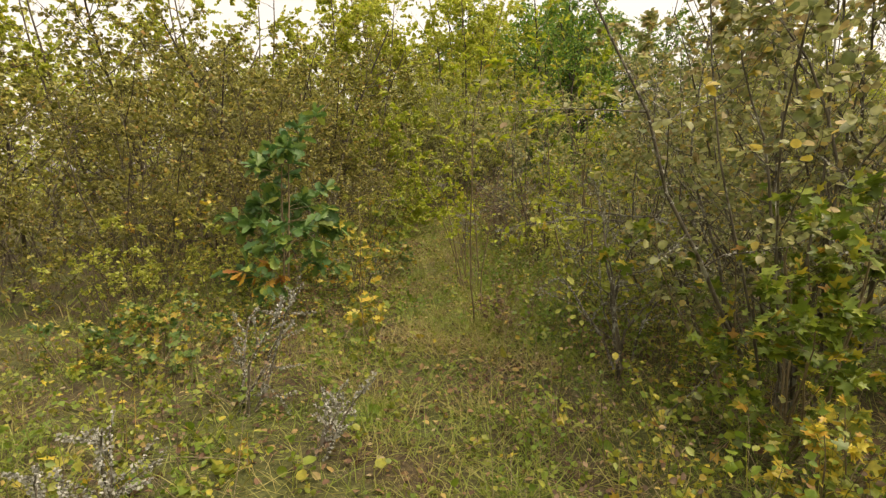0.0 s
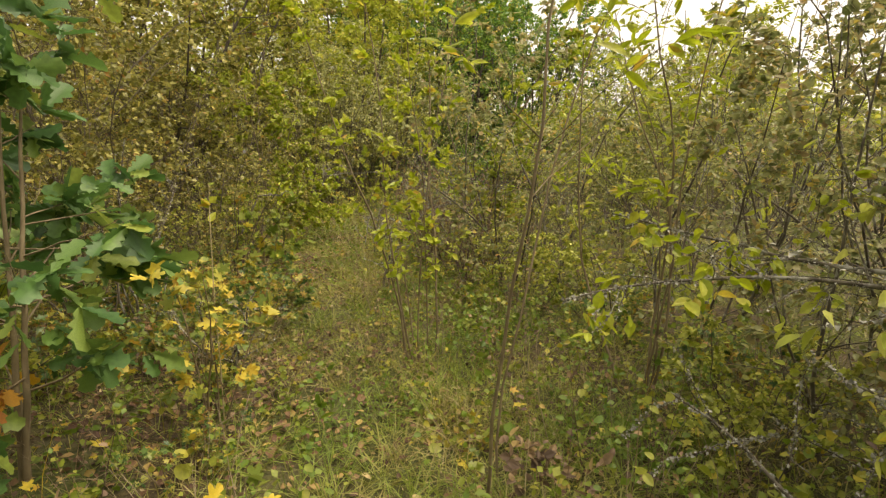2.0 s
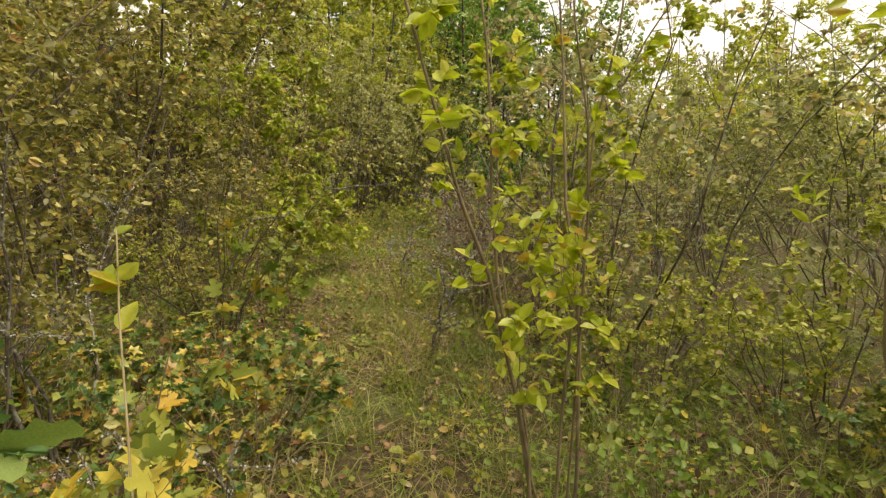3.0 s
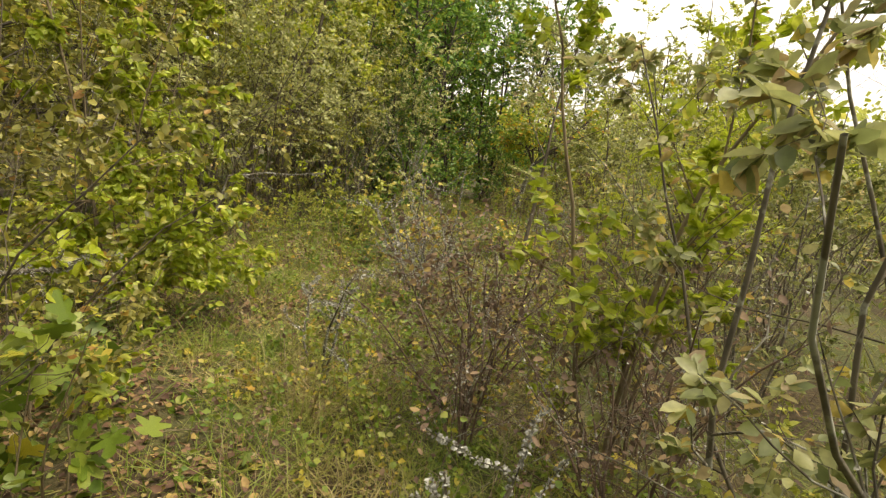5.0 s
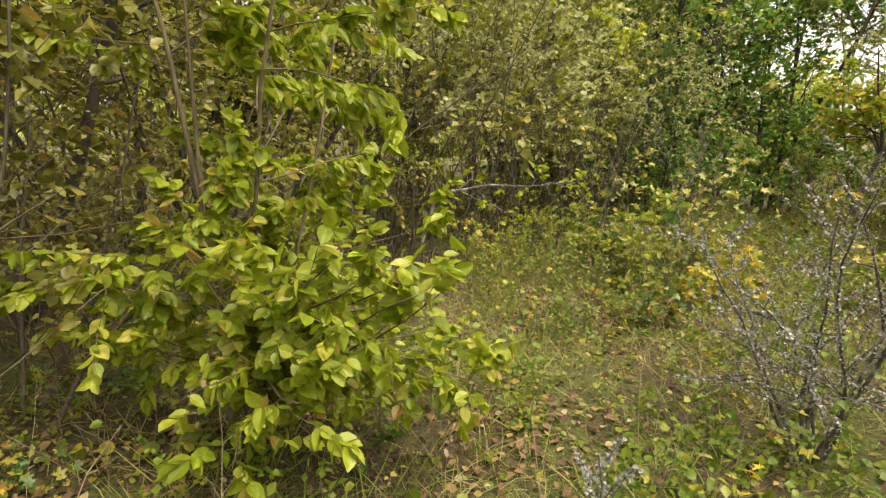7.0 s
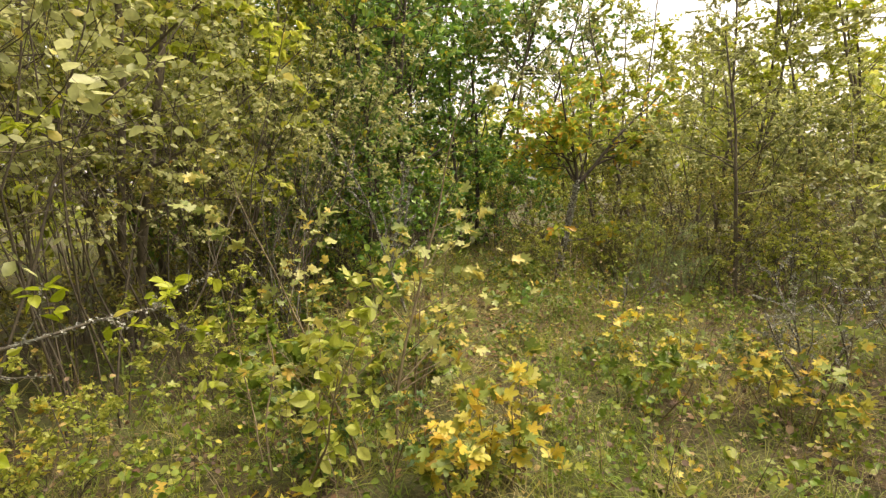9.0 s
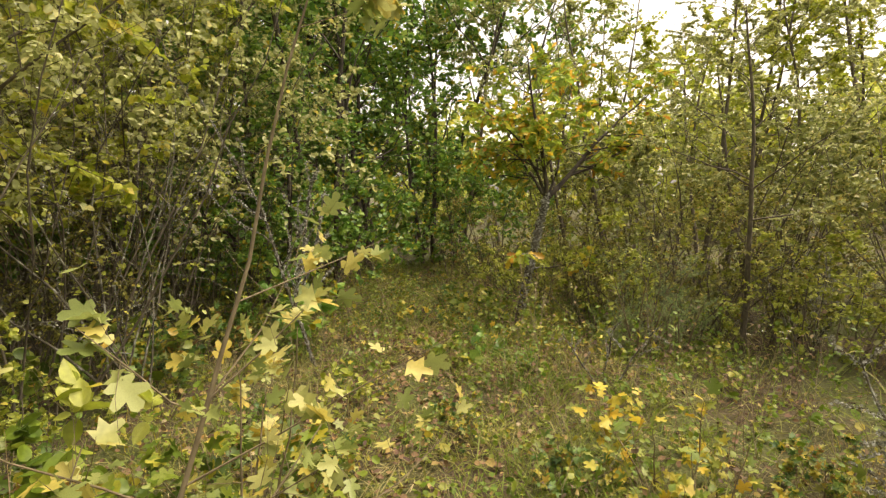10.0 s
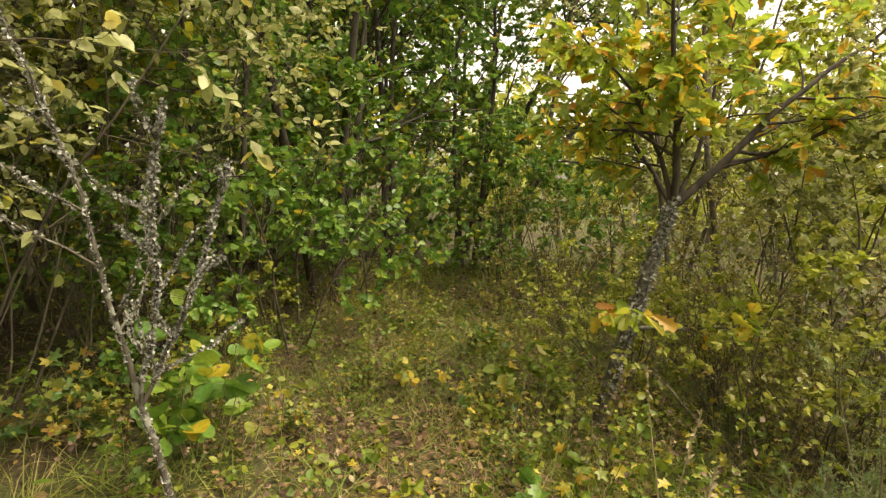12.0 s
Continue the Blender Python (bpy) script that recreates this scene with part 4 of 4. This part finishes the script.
def dry_stalk(seed, at, height, lean, turn, leafy=False):
    rng = np.random.default_rng(seed)
    e = thing("dry_stalk", "tall dry grass stalk bleached to straw", "grass stalk", at, turn)
    s = run(rng, np.array([[0.0, 0, -0.03]]), unit(np.array([[lean, 0, 1.0]])), np.array([height]), np.array([0.0042]), 9, 0.03, 0.0, 0.4)
    part("stem", mesh_of("stem", *tubes(s[0], s[1], 5), STRAW), e)
    pos, t = sites(rng, s, 40, 0.75)
    if leafy:
        foliage_part(e, BLADE_OVAL, leaf_set(rng, s, 8, 0.055, 0.0, 0.6, start=0.85), LEAF_LANCE, "leaves")
    else:
        part("seed_head", mesh_of("seed_head", *scatter(BLADE_LANCE, pos, unit(t + 0.5 * rng.standard_normal(t.shape)), unit(rng.standard_normal(t.shape)), rng.uniform(0.01, 0.03, 40)), STRAW), e)


def herb(seed, label, at, height, leaves, leaf, mat, blade, spread=0.14, stems=6):
    rng = np.random.default_rng(seed)
    e = thing("herb", label, "herb", at)
    s = stems_from(rng, stems, spread, height, 0.004, 0.5, 0.08, 0.02, 7)
    b = branch(rng, s, 4, 0.4, (40, 70), 0.3, 4)
    wood_parts(e, s, [b], STRAW, 4)
    foliage_part(e, blade, leaf_set(rng, b, leaves, leaf, 0.1, 1.3, zmin=0.03), mat, "leaves")


def white_flowers(seed, at, height):
    rng = np.random.default_rng(seed)
    e = thing("flower", "small white aster in bloom on a thin stem", "flower", at)
    s = stems_from(rng, 3, 0.04, height, 0.0025, 0.3, 0.05, 0.02, 6)
    wood_parts(e, s, [branch(rng, s, 3, 0.3, (30, 50), 0.5, 4)], STRAW, 4)
    for k in range(3):
        tip = s[0][k, -1]
        a = np.arange(14) * 2 * np.pi / 14
        d = np.c_[np.cos(a), np.sin(a), np.full(14, 0.25)]
        bl = part("blossom", mesh_of("blossom", *scatter(BLADE_LANCE, np.tile(tip, (14, 1)), d, np.tile([0.0, 0, 1.0], (14, 1)), np.full(14, 0.014)), PETAL), e, "white petals")
        part("centre", mesh_of("centre", *tubes((tip + np.array([[0, 0, -0.002], [0, 0, 0.003], [0, 0, 0.006]]))[None], np.array([[0.004, 0.005, 0.001]]), 7), LEAF_MAPLE), bl, "yellow centre")


oak_sapling()
dogwood()
oak_tree()

# big mixed bush at the start of the walk: lichened thorn with ivy below
lichen_twig(60, "large thorny bush with lichened branches and mixed leaves", (1.8, 2.8, 0), 0, 3.1, 10, 2600, (12, 7), 0.36, 3800, 0.04, LEAF_BUSH, 0.012, BLADE_HERB, 0.02)
maple_sapling(61, "leafy maple bush with green and yellow leaves", (1.6, 2.4, 0), 1.3, 10, 1500, 120, 0.45, leaf=0.055, mat=LEAF_HERB)
maple_sapling(62, "low maple shoots turning yellow", (1.55, 1.95, 0), 0.55, 10, 600, 100, 0.6, leaf=0.045)
lance_sapling(59, "tall bush with hanging grey-green and yellow leaves", (1.75, 2.55, 0), 8, 2.8, 2200, 0, 0.3, 0, 0.038, BLADE_ROUND, LEAF_BUSH, BARK_LICHEN, (10, 4), 0.3, 0.6, 0.011, 0.26)
lichen_twig(63, "lichened thorn branches reaching over the grass", (1.15, 3.3, 0), 30, 1.5, 6, 2000, (8, 5), 0.6, 260, 0.05, LEAF_LIGHT, 0.014, BLADE_OVAL, 0.02)
lichen_twig(64, "small dead blackthorn crusted with lichen", (-1.22, 2.9, 0), 0, 0.85, 4, 650, (5, 4), 0.5, 0, radius=0.011, size=0.022)
lichen_twig(79, "low dead twigs crusted with lichen", (-0.72, 2.4, 0), 40, 0.55, 4, 420, (5, 3), 0.8, 0, radius=0.01, size=0.022)
lichen_twig(65, "small dead blackthorn crusted with lichen", (-1.25, 1.6, 0), 70, 0.65, 4, 800, (6, 4), 0.5, 0, radius=0.012, size=0.022)
lichen_twig(66, "dark lichened stub with short side twigs", (0.27, 7.85, 0), 0, 0.95, 2, 700, (6, 3), 0.2, 0, radius=0.015, size=0.02)
lichen_twig(67, "low blackthorn with lichen at the path", (0.42, 10.02, 0), 120, 0.8, 3, 900, (6, 4), 0.55, 0, size=0.02)
lichen_twig(68, "arching blackthorn crusted with grey lichen", (1.5, 11.15, 0), 200, 1.45, 8, 3200, (9, 6), 0.3, 60, 0.03, LEAF_DEAD, 0.011, None, 0.021)
lichen_twig(69, "withered bush with purplish brown leaves and lichen", (1.28, 9.45, 0), 15, 1.4, 11, 1500, (10, 6), 0.42, 1200, 0.031, LEAF_DEAD, 0.009, BLADE_OVAL, 0.014, BARK_RED)
lichen_twig(70, "bare reddish-brown bush beside the path", (1.2, 8.05, 0), 60, 1.1, 10, 500, (10, 7), 0.42, 260, 0.035, LEAF_DEAD, 0.009, None, 0.014, BARK_RED)
lichen_twig(77, "twiggy brown bush with withered leaves", (0.95, 8.95, 0), 130, 1.35, 10, 600, (10, 7), 0.42, 420, 0.032, LEAF_DEAD, 0.008, None, 0.013, BARK_RED)
lichen_twig(78, "twiggy brown bush with withered leaves", (1.75, 8.6, 0), 220, 1.4, 10, 600, (10, 7), 0.42, 420, 0.032, LEAF_DEAD, 0.008, None, 0.013, BARK_RED)
dead_tree()
lichen_twig(72, "low lichened twigs in the grass", (4.87, 14.99, 0), 40, 0.6, 3, 700, (4, 3), 0.7, 0, size=0.013)
lichen_twig(73, "thorn stem with lichen and small leaves", (-1.65, 6.9, 0), 0, 1.7, 4, 900, (8, 5), 0.4, 700, 0.035)
lichen_twig(74, "tall grey stems with lichen at the wood's edge", (2.0, 16.6, 0), 0, 2.7, 9, 1600, (9, 6), 0.22, 700, 0.036, LEAF_LIGHT, 0.009)
lichen_twig(75, "lichened low thorn bush", (6.9, 14.6, 0), 10, 0.9, 5, 1100, (7, 5), 0.5, 120)
lichen_twig(76, "lichened thorn bush by the path", (-0.9, 5.95, 0), 200, 0.75, 4, 500, (6, 4), 0.6, 150, 0.035)

lance_sapling(80, "slender bare sapling with lance-shaped leaves on top", (0.24, 4.5, 0), 2, 2.9, 240, 120, 0.14, 20, ratio=0.22, kids=(6, 3), start=0.45, leaf_z=1.5, radius=0.0075)
lance_sapling(81, "upright leafy shoots with bright yellow-green leaves", (0.32, 5.98, 0), 6, 3.1, 1400, 240, 0.2, 50, 0.042, BLADE_OVAL, ratio=0.1, kids=(14, 3), start=0.22, leaf_z=0.5, radius=0.0075)
lance_sapling(82, "sapling with hanging yellow-green leaves", (1.5, 8.6, 0), 4, 3.2, 2600, 200, 0.08, 0, 0.055, BLADE_OVAL, LEAF_DOGWOOD, ratio=0.17, kids=(17, 5), start=0.12, leaf_z=0.3)
lance_sapling(83, "bright green shrub at the thicket's foot", (-1.0, 9.35, 0), 8, 1.15, 900, 0, 0.5, 0, 0.045, BLADE_OVAL, LEAF_DOGWOOD, kids=(8, 4), start=0.15, leaf_z=0.15, radius=0.008, ratio=0.22)
lance_sapling(84, "yellow-green shoots over the path", (1.35, 5.2, 0), 5, 2.6, 420, 150, 0.35, 10, kids=(7, 3), start=0.35, leaf_z=1.0, radius=0.009)

maple_sapling(90, "low maple shoot with yellow-green leaves", (-0.49, 4.08, 0), 0.5, 4, 90, 90, 0.4)
maple_sapling(91, "maple sapling with bright yellow leaves", (-0.95, 5.45, 0), 0.95, 6, 240, 190, 0.4, leaf=0.056)
maple_sapling(92, "maple shoots with green and yellow leaves", (-0.85, 6.8, 0), 0.6, 10, 700, 120, 0.6, leaf=0.048, mat=COVER)
maple_sapling(93, "young maple with large yellow lobed leaves", (1.82, 13.78, 0), 1.9, 2, 300, 200, 0.12, axis=(-0.18, 0.08, 1), kids=(11, 4), leaf=0.05, mat=LEAF_PALE)
maple_sapling(98, "slim maple sapling with pale yellow-green leaves", (2.2, 14.3, 0), 1.25, 3, 150, 100, 0.25, leaf=0.055, mat=LEAF_PALE)
maple_sapling(94, "low yellow maple bush", (2.3, 13.45, 0), 0.6, 7, 260, 200, 0.5, leaf=0.06)
maple_sapling(95, "yellow maple shoots in dry grass", (4.1, 14.0, 0), 0.5, 6, 160, 160, 0.6, leaf=0.055)
maple_sapling(96, "golden maple bush at the thicket's edge", (0.25, 14.6, 0), 0.6, 7, 300, 0, 0.5, leaf=0.05)
maple_sapling(97, "yellow-leaved shrub far back in the thicket", (-3.0, 6.3, 0), 1.35, 5, 260, 0, 0.4, leaf=0.055)
herb(100, "green-leaved plant in the grass of the clearing", (5.3, 17.3, 0), 0.4, 90, 0.09, LEAF_HERB, BLADE_OVAL)
herb(101, "green-leaved plant before the dark wood", (6.9, 21.0, 0), 0.7, 120, 0.10, LEAF_GREEN, BLADE_OVAL)
herb(102, "yellow-leaved herb in the clearing", (4.75, 17.6, 0), 0.35, 80, 0.05, LEAF_MAPLE, BLADE_ROUND)
herb(103, "dry brown herb clump beside the path", (0.39, 4.25, 0), 0.4, 120, 0.045, LEAF_DEAD, BLADE_OVAL)
herb(104, "broad-leaved bramble at the foot of the lichened tree", (3.35, 17.3, 0), 0.75, 150, 0.10, LEAF_GREEN, BLADE_ROUND)
herb(105, "bramble with yellow and green leaves", (1.9, 17.0, 0), 0.55, 260, 0.075, LEAF_HERB, BLADE_ROUND, 0.4, 14)
juniper(110, (5.72, 15.35, 0), 0.95)
juniper(111, (5.98, 15.2, 0), 0.62)
juniper(112, (5.6, 15.55, 0), 0.5)
dry_stalk(120, (6.2, 19.0, 0), 0.95, -0.3, 0)
dry_stalk(121, (4.75, 15.6, 0), 0.85, -0.12, 40)
dry_stalk(122, (4.62, 15.45, 0), 0.7, 0.1, 10)
dry_stalk(123, (-0.84, 5.4, 0), 1.25, 0.02, 0, True)
dry_stalk(124, (4.95, 15.75, 0), 0.9, -0.2, 0)
white_flowers(130, (2.1, 15.75, 0), 0.35)
white_flowers(131, (5.7, 14.4, 0), 0.5)
white_flowers(132, (5.9, 14.5, 0), 0.45)
maple_sapling(140, "maple sapling with large green and yellow leaves", (-0.75, 8.75, 0), 1.05, 4, 120, 120, 0.4, leaf=0.085, mat=LEAF_HERB)
maple_sapling(141, "yellow and green maple thicket at knee height", (2.35, 14.65, 0), 0.6, 9, 320, 200, 0.6, leaf=0.06, mat=LEAF_HERB)
maple_sapling(142, "green maple shoots beside the path", (3.35, 13.5, 0), 0.45, 7, 200, 120, 0.6, leaf=0.055, mat=LEAF_HERB)
maple_sapling(143, "yellow maple shoots at the sapling's foot", (2.05, 13.35, 0), 0.5, 7, 200, 160, 0.6, leaf=0.06)
lance_sapling(144, "low privet with pale greenish leaves on arching twigs", (1.35, 13.9, 0), 8, 1.0, 420, 200, 0.8, 0, 0.06, BLADE_OVAL, LEAF_LIGHT, kids=(6, 3), start=0.2, leaf_z=0.1, radius=0.008)
lance_sapling(145, "low leafy shoots with broad green leaves", (1.6, 14.9, 0), 9, 0.6, 420, 0, 0.7, 0, 0.07, BLADE_ROUND, LEAF_HERB, kids=(6, 3), start=0.2, leaf_z=0.05, radius=0.006)
maple_sapling(146, "yellow-brown maple shoots among lichened twigs", (3.9, 12.9, 0), 0.6, 8, 260, 120, 0.6, leaf=0.055)
herb(147, "pale flowering weed beside the path", (3.2, 15.6, 0), 0.4, 80, 0.05, LEAF_LIGHT, BLADE_OVAL)
herb(148, "leafy weed in the clearing", (4.2, 16.3, 0), 0.35, 100, 0.06, LEAF_HERB, BLADE_OVAL)
herb(149, "yellowing weed at the oak's foot", (5.2, 16.2, 0), 0.4, 110, 0.055, LEAF_HERB, BLADE_ROUND)


def reaching_branch(seed, at, way, length, radius, label):
    """A long thorn branch that springs from a bush's foot and reaches over the path."""
    rng = np.random.default_rng(seed)
    e = thing("branch", label, "branch", at)
    rise = run(rng, np.array([[0.0, 0, -0.04]]), unit(np.array([[way[0] * 0.35, way[1] * 0.35, 1.0]])), np.array([1.05]), np.array([radius * 1.2]), 7, 0.06, 0.0, 0.85)
    main = run(rng, rise[0][:, -1], unit(np.array([[*way]])), np.array([length]), np.array([radius]), 12, 0.07, 0.0)
    side = branch(rng, main, 12, 0.28, (40, 75), 0.1, 6, 0.15, 0.02)
    twig = branch(rng, side, 4, 0.4, (40, 75), 0.2, 4, 0.2)
    part("stem", mesh_of("stem", *merged(tubes(rise[0], rise[1], 6), tubes(main[0], main[1], 6)), BARK_LICHEN), e)
    tagged(part("branchwork", mesh_of("branchwork", *merged(tubes(side[0], side[1], 4), tubes(twig[0], twig[1], 3)), BARK_LICHEN), e), kind="stuff")
    tagged(part("lichen", mesh_of("lichen", *merged(lichen_on(rng, main, 260, 0.018), lichen_on(rng, side, 300, 0.014)), LICHEN), e, "pale grey crusts of lichen"), kind="stuff")
    foliage_part(e, BLADE_OVAL, leaf_set(rng, twig, 110, 0.05, zmin=0.1), LEAF_LANCE, "leaves")


reaching_branch(150, (1.95, 3.55, 0), (-0.75, 0.66, 0.08), 1.35, 0.012, "long lichened thorn branch reaching out over the grass")
reaching_branch(151, (2.0, 3.9, 0), (-0.9, 0.4, -0.08), 1.3, 0.010, "long lichened thorn branch reaching out over the grass")
reaching_branch(152, (-0.45, 12.9, 0), (0.85, 0.45, 0.12), 1.3, 0.012, "pale bare branch arching out of the thicket")
reaching_branch(153, (-1.35, 8.6, 0), (0.6, 0.5, 0.1), 0.5, 0.010, "short lichened branch beside the path")

shoots = maple_sapling(160, "ground-covering maple and ivy shoots, green and yellow", (-1.05, 7.3, 0), 0.42, 8, 300, 60, 0.7, leaf=0.055, mat=COVER)
row_of(shoots, ((2.45, 17.5, 33, 1.2), (2.0, 18.0, 133, 1.3), (2.9, 18.1, 233, 1.0), (-1.95, 3.5, 310, 0.9), (-2.6, 4.6, 30, 1.0), (-1.5, 4.0, 100, 0.6), (4.9, 17.1, 200, 0.7), (5.5, 18.0, 280, 0.8), (-1.5, 10.6, 10, 0.6), (-1.35, 6.45, 70, 1.0), (-0.75, 7.7, 160, 0.85), (-1.7, 7.6, 250, 1.1), (3.0, 17.6, 20, 0.9), (1.5, 12.95, 99, 0.9), (3.65, 14.2, 200, 0.7), (-0.85, 9.6, 300, 0.8)), "ground-covering maple shoots")
cover = maple_sapling(165, "knee-high bramble and maple cover, green, yellow and brown", (-1.25, 6.95, 0), 0.55, 8, 620, 0, 0.7, leaf=0.046, mat=COVER)
row_of(cover, ((-0.85, 7.55, 80, 0.9), (-1.75, 7.1, 160, 1.1), (-1.2, 8.0, 240, 0.9), (-2.0, 6.4, 320, 1.1), (-1.15, 6.2, 30, 0.75), (-1.7, 4.3, 200, 0.8), (-2.3, 4.0, 110, 1.0), (-2.9, 4.0, 10, 1.0), (2.6, 14.9, 300, 0.8), (1.7, 13.7, 140, 0.9), (3.5, 14.9, 40, 0.55), (2.2, 16.9, 260, 0.9), (1.7, 6.0, 350, 0.8), (1.9, 5.0, 100, 0.9), (1.0, 7.0, 190, 0.6), (4.5, 13.5, 20, 0.7), (-1.6, 8.9, 60, 0.8), (4.3, 17.7, 15, 0.5), (5.1, 18.5, 115, 0.55), (3.9, 17.2, 215, 0.5), (5.9, 19.3, 315, 0.5), (4.7, 16.5, 75, 0.45), (3.4, 15.8, 175, 0.4), (0.6, 12.6, 275, 0.4), (-0.95, 5.0, 45, 0.6)), "leafy cover beside the path")
lichen_twig(161, "low thorn bush white with lichen", (4.35, 13.0, 0), 0, 0.85, 5, 1500, (7, 5), 0.55, 60, size=0.018)
maple_sapling(162, "orange-brown maple shoots among dry grass", (3.75, 13.6, 0), 0.5, 6, 110, 110, 0.6, leaf=0.05)
herb(163, "broad green leaves in the clearing", (4.55, 15.9, 0), 0.3, 90, 0.075, LEAF_GREEN, BLADE_ROUND)
herb(164, "tall pale grass weed beside the path", (0.95, 6.6, 0), 0.5, 120, 0.05, LEAF_HERB, BLADE_OVAL)
